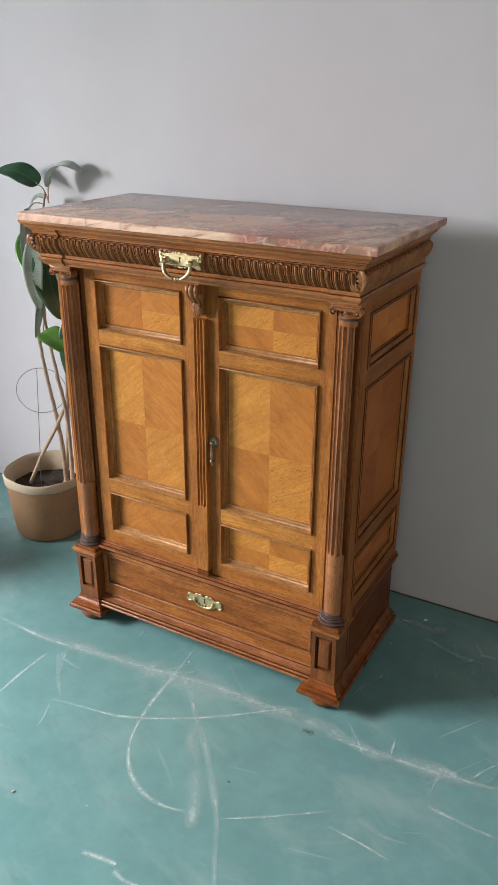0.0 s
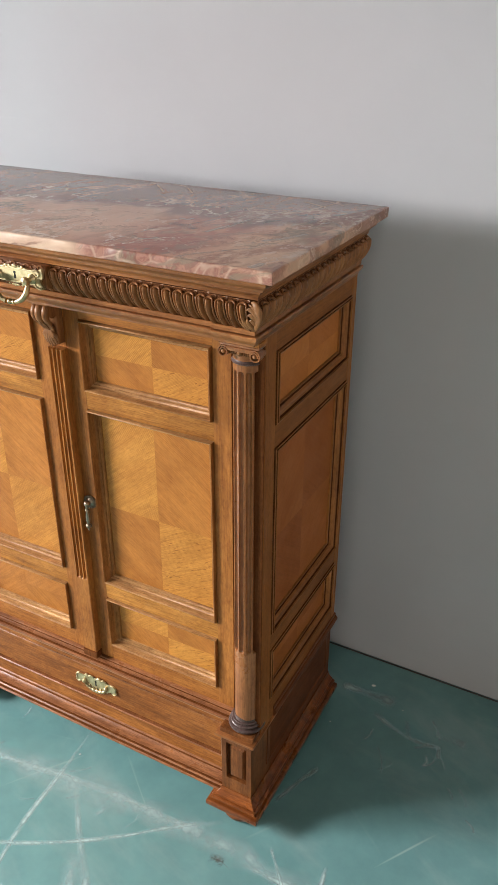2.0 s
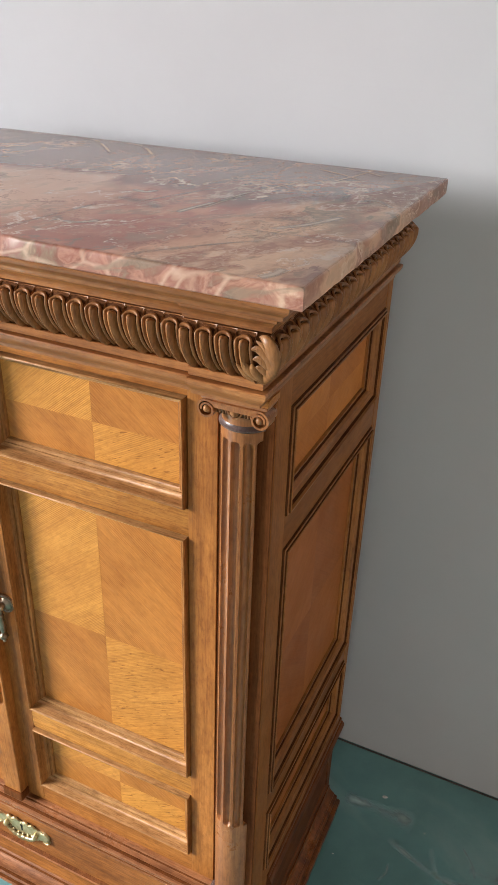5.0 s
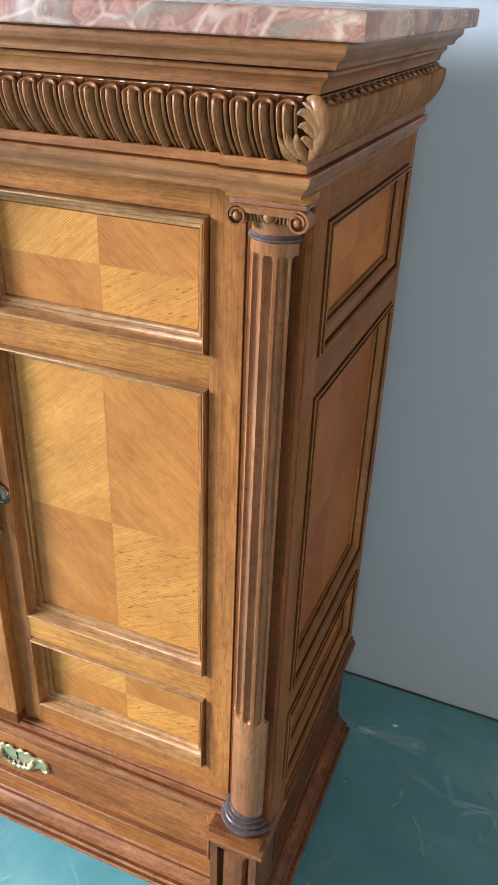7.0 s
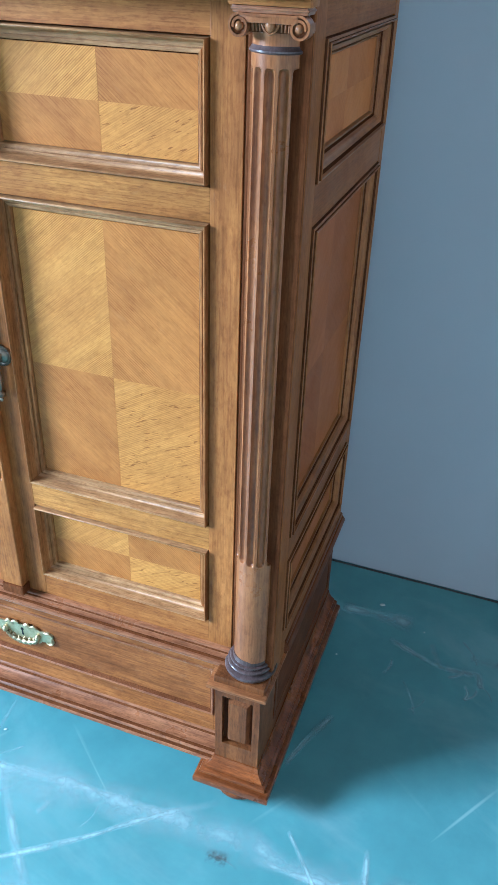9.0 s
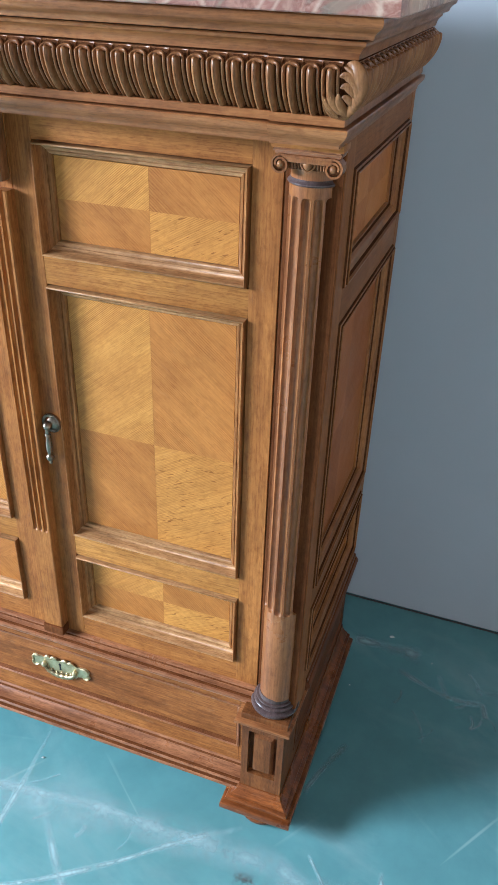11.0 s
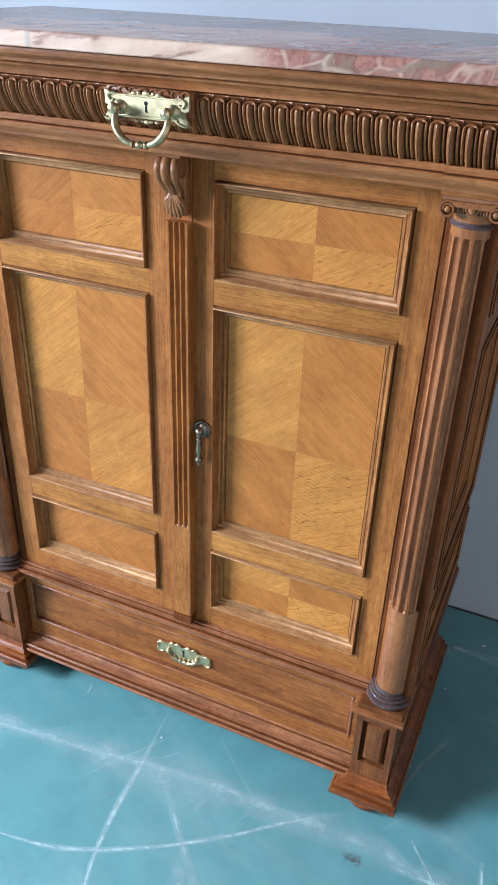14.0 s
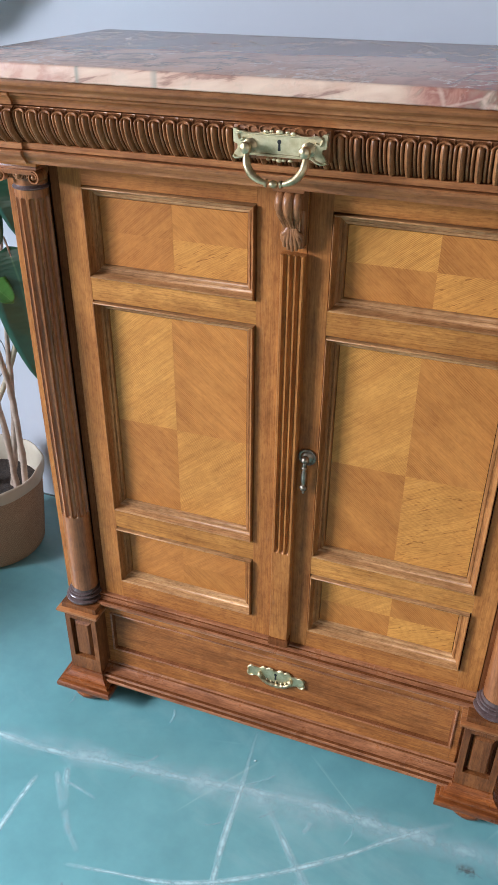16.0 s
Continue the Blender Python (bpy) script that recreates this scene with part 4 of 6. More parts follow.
def gadroon_meshes():
    """One lobe of the carved band: a bead inside a raised arch, with sunk grooves. Local x along the band, -y outwards, z up."""
    bead_r, gap, edge, sunk = 0.0041, 0.0013, LOBE / 2 - 0.0004, 0.0052
    mid, wide = (bead_r + gap + edge) / 2, (edge - bead_r - gap) / 2
    foot, crown = 1.1484, 1.1992 - 0.92 * edge

    def squared(c):
        return math.copysign(abs(c) ** 0.92, c)

    def rise(d):
        if d <= bead_r:
            return -sunk + (sunk + 0.0022) * math.sqrt(max(0, 1 - (d / bead_r) ** 2))
        if d <= bead_r + gap:
            return -sunk
        return -sunk + (sunk - 0.0010) * math.sqrt(max(0, 1 - ((d - mid) / wide) ** 2))

    def at(u, z, h):
        z0, z1 = max(1.1476, z - 0.002), min(1.1992, z + 0.002)
        slope = (gadroon_out(z1) - gadroon_out(z0)) / (z1 - z0)
        k = 1 / math.sqrt(1 + slope * slope)
        return bm.verts.new((u, -(gadroon_out(z) + h * k), min(1.1992, max(1.1476, z - h * slope * k))))
    bm = bmesh.new()
    rows = []
    legs = [foot + (crown - foot) * k / 8 for k in range(9)]
    for d in [0.0001] + [bead_r * f for f in (0.32, 0.58, 0.78, 0.91, 0.99)] + [bead_r + gap] + [mid + wide * f for f in (-0.93, -0.6, -0.15, 0.35, 0.75, 1.0)]:
        line = [(-d, z) for z in legs] + [(-d * squared(math.cos(math.pi * j / 12)), crown + 0.92 * d * squared(math.sin(math.pi * j / 12))) for j in range(1, 12)] + [(d, z) for z in reversed(legs)]
        drop = 0.0014 if d > bead_r else 0.0
        rows.append([at(u, z, rise(d) - drop * max(0.0, min(1.0, (z - crown) / 0.004))) for u, z in line])
    n = len(rows[0])
    # the corners over the arch
    rows.append([at(max(-LOBE / 2, min(LOBE / 2, -LOBE * math.cos(math.pi * (k - 8) / 12))), 1.1990 if 8 < k < n - 9 else crown, -0.0016) for k in range(8, n - 8)])
    # faces down in the grooves take the dark tone that stands for their shade
    for a, b in zip(rows[:-1], rows[1:-1]):
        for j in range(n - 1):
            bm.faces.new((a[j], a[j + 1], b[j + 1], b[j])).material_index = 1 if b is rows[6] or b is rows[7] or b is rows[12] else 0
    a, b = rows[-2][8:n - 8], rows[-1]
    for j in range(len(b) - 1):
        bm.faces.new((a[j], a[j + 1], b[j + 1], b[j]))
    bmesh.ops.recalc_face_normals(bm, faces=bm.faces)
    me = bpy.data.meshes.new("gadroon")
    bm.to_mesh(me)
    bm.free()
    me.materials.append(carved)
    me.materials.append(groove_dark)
    me.polygons.foreach_set("use_smooth", [True] * len(me.polygons))
    me.set_sharp_from_angle(angle=radians(55))
    return me


BLOCK_L, BLOCK_R, STEP_IN = -0.379, 0.363, 0.005


def head():
    # the cornice breaks forward over the columns
    f = -0.058
    ways = ([(LEFT, BACK), (LEFT, f), (BLOCK_L, f)], [(BLOCK_L, f + STEP_IN), (BLOCK_R, f + STEP_IN)], [(BLOCK_R, f), (RIGHT, f), (RIGHT, BACK)])

    def stepped(bm, prof):
        for way in ways:
            sweep(bm, way, prof, FLAT)
    bm = bmesh.new()
    sweep(bm, around(), HEAD_TOP + [(-0.03, 1.2172)], FLAT)
    stepped(bm, HEAD_STEP)
    own("cornice", bm, trim_x, soft=35)
    # ground behind the lobes, coloured dark to stand for shade in the gaps
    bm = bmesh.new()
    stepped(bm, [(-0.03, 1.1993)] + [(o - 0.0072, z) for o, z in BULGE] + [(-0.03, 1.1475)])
    band = own("carved_band", bm, recess_shade, soft=50)
    bm = bmesh.new()
    stepped(bm, HEAD_FOOT)
    own("cornice_foot", bm, trim_x, soft=35)
    bm = bmesh.new()
    box(bm, LEFT + 0.02, RIGHT - 0.02, -0.03, BACK - 0.012, 1.1225, 1.2340)
    own("head_core", bm, void)
    me = gadroon_meshes()
    # at the breaks a lobe is cut off beside its bead
    bm = bmesh.new()
    bm.from_mesh(me)
    bmesh.ops.bisect_plane(bm, geom=bm.verts[:] + bm.edges[:] + bm.faces[:], plane_co=(-0.0046, 0, 0), plane_no=(-1, 0, 0), clear_outer=True)
    cut = me.copy()
    bm.to_mesh(cut)
    bm.free()

    def put(m, me=me):
        ob = new("gadroon", me)
        ob.parent = band
        ob.matrix_basis = m

    def row(a, b, n, y):
        for k in range(n):
            put(Matrix.Translation((a + (k + 0.5) * (b - a) / n, y, 0)) @ Matrix.Diagonal(((b - a) / n / LOBE, 1, 1, 1)))
    row(BLOCK_L, BLOCK_R - 0.0012, 37, f + STEP_IN)
    row(LEFT - 0.002, BLOCK_L - 0.0149, 3, f)
    row(BLOCK_R + 0.0149, RIGHT + 0.002, 3, f)
    put(Matrix.Translation((BLOCK_L - 0.0046, f, 0)) @ Matrix.Diagonal((-1, 1, 1, 1)), cut)
    put(Matrix.Translation((BLOCK_R + 0.0046, f, 0)), cut)
    m = 20
    for k in range(m):
        y = f - 0.014 + (k + 0.5) * (BACK - f + 0.012) / m
        put(Matrix.Translation((RIGHT, y, 0)) @ Matrix.Rotation(radians(90), 4, "Z") @ Matrix.Diagonal(((BACK - f + 0.012) / m / LOBE, 1, 1, 1)))
        put(Matrix.Translation((LEFT, y, 0)) @ Matrix.Rotation(radians(-90), 4, "Z") @ Matrix.Diagonal(((BACK - f + 0.012) / m / LOBE, 1, 1, 1)))
    # acanthus leaves that close the front rows at the corners: a frond up the corner and a lower spray of fingers
    fingers = (((0.0150, 1.153), (0.0225, 1.168), (0.0240, 1.184), (0.0190, 1.1955), 0.0038), ((0.0230, 1.176), (0.0215, 1.187), (0.0150, 1.1950), (0.0070, 1.1970), 0.0046),
               ((0.0175, 1.150), (0.0195, 1.166), (0.0180, 1.180), (0.0125, 1.1905), (0.0050, 1.1945), 0.0030), ((0.0175, 1.178), (0.0130, 1.1850), (0.0070, 1.1880), (0.0020, 1.1865), 0.0028),
               ((0.0175, 1.170), (0.0130, 1.1760), (0.0080, 1.1790), (0.0030, 1.1775), 0.0027), ((0.0160, 1.160), (0.0120, 1.1660), (0.0080, 1.1690), (0.0040, 1.1690), 0.0025),
               ((0.0120, 1.150), (0.0030, 1.1570), (-0.0050, 1.1660), (-0.0080, 1.1770), 0.0034), ((0.0110, 1.151), (0.0040, 1.1590), (0.0010, 1.1660), (0.0015, 1.1720), 0.0030),
               ((0.0100, 1.149), (-0.0010, 1.1545), (-0.0090, 1.1610), (-0.0140, 1.1690), 0.0029), ((0.0090, 1.149), (-0.0020, 1.1520), (-0.0090, 1.1550), (-0.0130, 1.1600), 0.0025))
    for s, x in ((1, RIGHT), (-1, LEFT)):
        bm = bmesh.new()
        for *way, fat in fingers:
            line = glide([(u, z, 0) for u, z in way], 4)
            n = len(line)
            pts = []
            for q in line:
                out = gadroon_out(q.y) + 0.0006
                pts.append((x + s * min(q.x, out - 0.001), f - out, q.y))
            b = bmesh.new()
            tube(b, [(p[0], p[1] * 3.2, p[2]) for p in pts], [1.45 * fat * (0.06 + 0.95 * math.sin(math.pi * (0.16 + 0.82 * k / (n - 1)))) for k in range(n)], 12)
            tube(b, [(p[0] + s * fat * 0.2, (p[1] - fat * 0.36) * 3.2, p[2]) for p in pts[1:-2]], fat * 0.28, 6)
            merge(bm, b, Matrix.Diagonal((1, 1 / 3.2, 1, 1)))
        own("corner_leaf", bm, worn_leaf, band, "carved acanthus corner leaf", 70)


head()


def marble_top():
    bm = bmesh.new()
    x0, x1, y0, y1 = -0.474, 0.486, -0.108, 0.368
    steps = 150
    # a wavering hand-worked arris along the front and the right edge
    loop = []
    for k in range(steps + 1):
        loop.append((x0 + (x1 - x0) * k / steps, y0))
    for k in range(1, 73):
        loop.append((x1, y0 + (y1 - y0) * k / 72))
    loop += [(x0 + (x1 - x0) * (steps - k) / steps, y1) for k in range(1, steps + 1)] + [(x0, y1 - (y1 - y0) * k / 24) for k in range(1, 24)]
    rows = []
    for z, inset in ((1.2360, 0.0014), (1.2372, 0), (1.2450, 0), (1.2520, 0.0001), (1.2538, 0.0006), (1.2547, 0.0016), (1.2550, 0.0030)):
        ring = []
        for x, y in loop:
            q = Vector((x, y, z))
            chip = 0.0012 * noise.noise(q * 46) + 0.0005 * noise.noise(q * 130) + (0.0060 * max(0, noise.noise(Vector((x, y, 0.3 * z)) * 34 + Vector((3, 1, 5))) - 0.22) if z > 1.249 else 0)
            nx, ny = (-1 if x == x0 else 1 if x == x1 else 0), (-1 if y == y0 else 1 if y == y1 else 0)
            ring.append(bm.verts.new((x - nx * (inset + chip), y - ny * (inset + chip), z)))
        rows.append(ring)
    c = len(loop)
    for a, b in zip(rows, rows[1:]):
        for j in range(c):
            bm.faces.new((a[j], a[(j + 1) % c], b[(j + 1) % c], b[j]))
    bm.faces.new(rows[0])
    bm.faces.new(rows[-1])
    top = tagged(smooth(part("marble_top", bm, marble), 35), "polished red-brown veined marble slab on the oak cabinet", "marble slab")
    cream = scuff_material("cream_vein", (0.66, 0.50, 0.39), 0.9, 0.20, 0.50, 40, 0.42, rough=0.22)
    green = scuff_material("green_vein", (0.17, 0.165, 0.140), 0.62, 0.34, 0.66, 34, rough=0.22)
    peach = scuff_material("peach_vein", (0.56, 0.37, 0.28), 0.8, 0.28, 0.60, 40, rough=0.22)
    level = 1.25508
    for pts, width, material in VEINS:
        b = streak_mesh([(x, y, level) for x, y in pts], width)
        part("vein", b, {"c": cream, "g": green, "p": peach}[material], top)
        level += 0.00001


VEINS = (
    (((0.292, 0.044), (0.297, 0.072), (0.305, 0.104)), 0.0034, "c"), (((0.304, 0.066), (0.309, 0.111), (0.315, 0.150)), 0.0050, "g"),
    (((0.306, 0.074), (0.310, 0.111), (0.317, 0.150)), 0.0016, "c"), (((0.305, 0.104), (0.312, 0.150), (0.323, 0.187), (0.345, 0.258)), 0.0024, "c"),
    (((0.395, 0.034), (0.415, 0.058), (0.429, 0.085), (0.440, 0.112)), 0.0075, "c"), (((0.372, 0.266), (0.386, 0.318), (0.395, 0.366)), 0.0028, "c"),
    (((0.330, 0.332), (0.375, 0.311), (0.408, 0.285)), 0.0030, "c"), (((0.356, 0.355), (0.388, 0.346), (0.416, 0.329)), 0.0030, "c"),
    (((-0.045, 0.360), (-0.005, 0.345), (0.060, 0.278)), 0.0040, "c"), (((0.028, 0.358), (0.068, 0.346), (0.117, 0.292)), 0.0045, "c"),
    (((0.202, 0.108), (0.220, 0.105), (0.226, 0.119)), 0.0060, "c"), (((0.240, 0.070), (0.254, 0.106), (0.267, 0.143), (0.284, 0.182)), 0.0030, "p"),
    (((-0.200, 0.345), (-0.097, 0.360), (0.000, 0.361)), 0.0060, "p"), (((0.000, 0.358), (0.104, 0.357), (0.235, 0.361)), 0.0055, "p"),
    (((0.220, -0.041), (0.237, -0.035), (0.246, -0.020)), 0.0045, "c"), (((0.375, 0.024), (0.404, 0.021), (0.433, 0.026), (0.482, 0.028)), 0.0050, "g"),
    (((0.188, -0.092), (0.196, -0.040), (0.207, 0.034)), 0.0034, "g"), (((0.205, 0.070), (0.238, 0.064), (0.270, 0.048)), 0.0110, "g"),
    (((0.368, 0.135), (0.385, 0.178), (0.424, 0.195)), 0.0150, "g"), (((0.432, 0.185), (0.450, 0.198), (0.472, 0.174)), 0.0030, "c"),
    (((0.446, -0.102), (0.453, -0.090), (0.455, -0.072)), 0.0080, "c"), (((0.325, -0.105), (0.350, -0.070), (0.380, -0.034), (0.406, -0.007)), 0.0036, "g"),
    (((-0.30, -0.02), (-0.16, -0.06), (0.02, -0.075)), 0.0030, "g"), (((-0.12, 0.02), (-0.115, 0.045), (-0.105, 0.065)), 0.0030, "c"),
    (((-0.17, 0.28), (-0.16, 0.255), (-0.14, 0.235)), 0.0040, "c"), (((-0.205, 0.27), (-0.20, 0.255), (-0.195, 0.24)), 0.0030, "c"),
)
marble_top()


def inner(bm, name, material, parent):
    """A piece of a cabinet part, given in the room's coordinates."""
    return smooth(part(name, bm, material, parent), 45)


def column(cx, cy):
    z0, f0, f1, z1 = 0.292, 0.472, 1.063, 1.075
    flutes, land = 12, 0.78
    spread = (-1.0, -land, -0.95 * land, -0.78 * land, -0.5 * land, -0.18 * land, 0.18 * land, 0.5 * land, 0.78 * land, 0.95 * land, land)
    segs = flutes * len(spread)
    zs = [z0, 0.36, f0 - 0.001] + [f0 + 0.008 * (1 - math.cos(math.pi * k / 10)) / 1 for k in range(0, 6)] + [0.55, 0.65, 0.75, 0.85, 0.95] + [f1 - 0.008 * (1 - math.cos(math.pi * k / 10)) for k in range(5, -1, -1)] + [f1 + 0.001, z1]
    bm = bmesh.new()
    rows = []
    for z in zs:
        r = 0.0262 - 0.0006 * ((z - z0) / (z1 - z0)) ** 1.6
        d = min(z - f0, f1 - z)
        k = 0 if d <= 0 else math.sqrt(max(0, 1 - (1 - min(1, d / 0.008)) ** 2))
        ring = []
        for j in range(segs):
            u = spread[j % len(spread)]
            a = 2 * math.pi * (j // len(spread) + u / 2) / flutes
            w = land * k
            dent = 0.0056 * math.sqrt(max(0, 1 - (u / w) ** 2)) if w > 0.05 and abs(u) < w else 0
            ring.append(bm.verts.new((cx + (r - dent * min(1, k * 1.2)) * math.cos(a), cy + (r - dent * min(1, k * 1.2)) * math.sin(a), z)))
        rows.append(ring)
    for a, b in zip(rows, rows[1:]):
        for j in range(segs):
            bm.faces.new((a[j], a[(j + 1) % segs], b[(j + 1) % segs], b[j]))
    bm.faces.new(rows[0])
    bm.faces.new(rows[-1])
    col = own("column", bm, trim_z, soft=40)
    bm = bmesh.new()
    ring = ((0.0350, 0.2497), (0.0368, 0.2512), (0.0380, 0.2545), (0.0374, 0.2585), (0.0350, 0.2608), (0.0322, 0.2612), (0.0300, 0.2622), (0.0296, 0.2640), (0.0300, 0.2656), (0.0322, 0.2662), (0.0338, 0.2680), (0.0340, 0.2704),
            (0.0326, 0.2726), (0.0302, 0.2734), (0.0282, 0.2740), (0.0280, 0.2754), (0.0298, 0.2762), (0.0308, 0.2780), (0.0302, 0.2802), (0.0284, 0.2812), (0.0270, 0.2816), (0.0268, 0.2860), (0.0263, 0.2930))
    lathe(bm, [(0.0263 + (r - 0.0263) * 1.04, 0.2625 + (z - 0.2497) * 0.74) for r, z in ring], (cx - 0.001, cy, 0), 48)
    own("column_base", bm, ebony, col, "dark turned ring base", 40)
    # smooth neck under the scrolls, and its dark collar
    bm = bmesh.new()
    lathe(bm, [(0.0250, 1.0740), (0.0250, 1.0800), (0.0248, 1.0850), (0.0252, 1.0900), (0.0264, 1.0945), (0.0280, 1.0975), (0.0280, 1.1050)], (cx, cy, 0), 40)
    own("capital", bm, trim_z, col, "carved scroll capital", 45)
    bm = bmesh.new()
    lathe(bm, [(0.0250, 1.0740), (0.0268, 1.0745), (0.0281, 1.0758), (0.0280, 1.0772), (0.0264, 1.0785), (0.0255, 1.0800), (0.0248, 1.0812)], (cx, cy, 0), 40)
    inner(bm, "collar", ebony, col)
    bm = bmesh.new()
    box(bm, cx - 0.0375, cx + 0.0375, cy - 0.0365, -0.0146, 1.1128, 1.1200, 0.0010)
    inner(bm, "abacus", brown_x, col)
    bm = bmesh.new()
    box(bm, cx - 0.0345, cx + 0.0345, cy - 0.0330, -0.0146, 1.1066, 1.1127, 0.0014)
    box(bm, cx - 0.0356, cx + 0.0356, cy - 0.0342, -0.0148, 1.1092, 1.1110, 0.0005)
    inner(bm, "abacus_moulding", base_trim, col)
    bm = bmesh.new()
    # ground behind the egg, its shade put into the colour
    box(bm, cx - 0.0250, cx + 0.0250, cy - 0.0265, cy + 0.026, 1.0915, 1.1050)
    inner(bm, "recess", recess_shade, col)
    bm = bmesh.new()
    box(bm, cx - 0.0262, cx + 0.0262, cy - 0.0335, cy - 0.020, 1.0992, 1.1066, 0.0008)
    inner(bm, "cushion", trim_z, col)
    # the flat band that runs across and curls round an eye at each end
    half = [(0.0, 1.1052), (0.012, 1.1050), (0.021, 1.1053)]
    for k in range(32):
        a = radians(90 - 15 * k)
        r = 0.0096 - 0.00014 * k
        half.append((0.0278 + r * math.cos(a), 1.0964 + r * math.sin(a)))
    way = [(-u, v) for u, v in reversed(half[1:])] + half
    bm = bmesh.new()
    rows = []
    for k, (u, v) in enumerate(way):
        p0, p1 = way[max(k - 1, 0)], way[min(k + 1, len(way) - 1)]
        d = Vector((p1[0] - p0[0], p1[1] - p0[1])).normalized()
        o = Vector((d.y, -d.x)) * 0.0011
        rows.append([bm.verts.new((cx + u + e * o.x, cy + y, v + e * o.y)) for e, y in ((1, -0.0345), (-1, -0.0345), (-1, -0.0200), (1, -0.0200))])
    for p0, p1 in zip(rows, rows[1:]):
        for j in range(4):
            bm.faces.new((p0[j], p0[(j + 1) % 4], p1[(j + 1) % 4], p1[j]))
    bm.faces.new(rows[0])
    bm.faces.new(rows[-1])
    inner(bm, "scroll_band", trim_z, col)
    for s in (-1, 1):
        bm = bmesh.new()
        ox, oz = cx + s * 0.0278, 1.0964
        tube(bm, [(ox, cy - 0.0290, oz), (ox, cy - 0.0220, oz), (ox, cy - 0.0150, oz), (ox, -0.0146, oz)], [0.0078, 0.0066, 0.0072, 0.0080], 18)
        inner(bm, "bolster", carved, col)
        bm = bmesh.new()
        blob(bm, (ox, cy - 0.0320, oz - 0.0002), (0.0041, 0.0040, 0.0041), segs=16, rings=10)
        inner(bm, "scroll_eye", carved, col)
    bm = bmesh.new()
    blob(bm, (cx, cy - 0.0285, 1.0975), (0.0050, 0.0052, 0.0058), segs=16, rings=10)
    inner(bm, "egg", carved, col)
    bm = bmesh.new()
    tube(bm, glide([(cx - 0.0072, cy - 0.0285, 1.1030), (cx - 0.0070, cy - 0.0290, 1.0960), (cx, cy - 0.0295, 1.0905), (cx + 0.0070, cy - 0.0290, 1.0960), (cx + 0.0072, cy - 0.0285, 1.1030)], 4), 0.0011, 6)
    inner(bm, "egg_surround", carved, col)
    for dx in (0.0102, 0.0138, 0.0172):
        for e in (-1, 1):
            bm = bmesh.new()
            tube(bm, [(cx + e * dx, cy - 0.0270, 1.1035), (cx + e * dx, cy - 0.0280, 1.0975), (cx + e * dx * 0.96, cy - 0.0265, 1.0925)], 0.0011, 6)
            inner(bm, "dart", carved, col)


for c in COLS:
    column(*c)


HX, HY = 0.0350, 0.0405


def pedestal(cx, cy):
    z0, z1 = 0.066, 0.236
    bm = bmesh.new()
    u0, u1, v0, v1 = -0.0240, 0.0240, 0.1150, 0.2210
    box(bm, cx - HX, cx + HX, cy - HY + 0.0135, cy + 0.0498, z0, z1)
    for a, b, c, d in ((-HX, u0, z0, z1), (u1, HX, z0, z1), (u0, u1, z0, v0), (u0, u1, v1, z1)):
        box(bm, cx + a, cx + b, cy - HY, cy - HY + 0.014, c, d)
    ped = own("pedestal", bm, plinth_oak)
    axes = FRONT.copy()
    axes.translation = (cx, cy - HY, 0)
    bm = bmesh.new()
    box(bm, cx + u0, cx + u1, cy - HY + 0.0105, cy - HY + 0.0134, v0, v1)
    part("sunk_ground", bm, groove_dark, ped)
    # raised field with sloping shoulders
    bm = bmesh.new()
    rows = []
    for d, k in ((-0.0106, 0.0055), (-0.0075, 0.0062), (-0.0020, 0.0100), (-0.0016, 0.0106)):
        rows.append([bm.verts.new(axes @ Vector((u, v, d))) for u, v in ((u0 + k, v0 + k), (u1 - k, v0 + k), (u1 - k, v1 - k - 0.003), (u0 + k, v1 - k - 0.003))])
    for a, b in zip(rows, rows[1:]):
        for j in range(4):
            bm.faces.new((a[j], a[(j + 1) % 4], b[(j + 1) % 4], b[j]))
    bm.faces.new(rows[0])
    bm.faces.new(rows[-1])
    part("raised_field", bm, plinth_oak, ped)
    bm = bmesh.new()
    sweep(bm, [(cx - HX, cy + 0.06), (cx - HX, cy - HY), (cx + HX, cy - HY), (cx + HX, cy + 0.06)],
          [(-0.02, 0.2500), (0.0085, 0.2500), (0.0105, 0.2488), (0.0110, 0.2460), (0.0100, 0.2425), (0.0070, 0.2405), (0.0065, 0.2385), (0.0035, 0.2350), (0.0012, 0.2320), (-0.02, 0.2320)], FLAT)
    box(bm, cx - HX + 0.01, cx + HX - 0.01, cy - HY + 0.01, cy + 0.06, 0.236, 0.2497)
    own("pedestal_cap", bm, trim_x, ped, soft=35)
    bm = bmesh.new()
    box(bm, cx - HX - 0.002, cx + HX + 0.0055, cy - HY - 0.002, cy + 0.05, 0.2499, 0.2626, 0.0012)
    own("plinth_block", bm, plinth_oak, ped)


for c in PEDS:
    pedestal(*c)

FLARE = [(-0.02, 0.0800), (0.0016, 0.0800), (0.0020, 0.0760), (0.0032, 0.0715), (0.0064, 0.0668), (0.0108, 0.0632), (0.0132, 0.0618), (0.0132, 0.0592), (0.0158, 0.0590), (0.0186, 0.0576), (0.0198, 0.0550),
         (0.0194, 0.0524), (0.0172, 0.0510), (0.0172, 0.0492), (0.0245, 0.0488), (0.0266, 0.0470), (0.0270, 0.0440), (0.0268, 0.0360), (0.0250, 0.0335), (-0.02, 0.0335)]


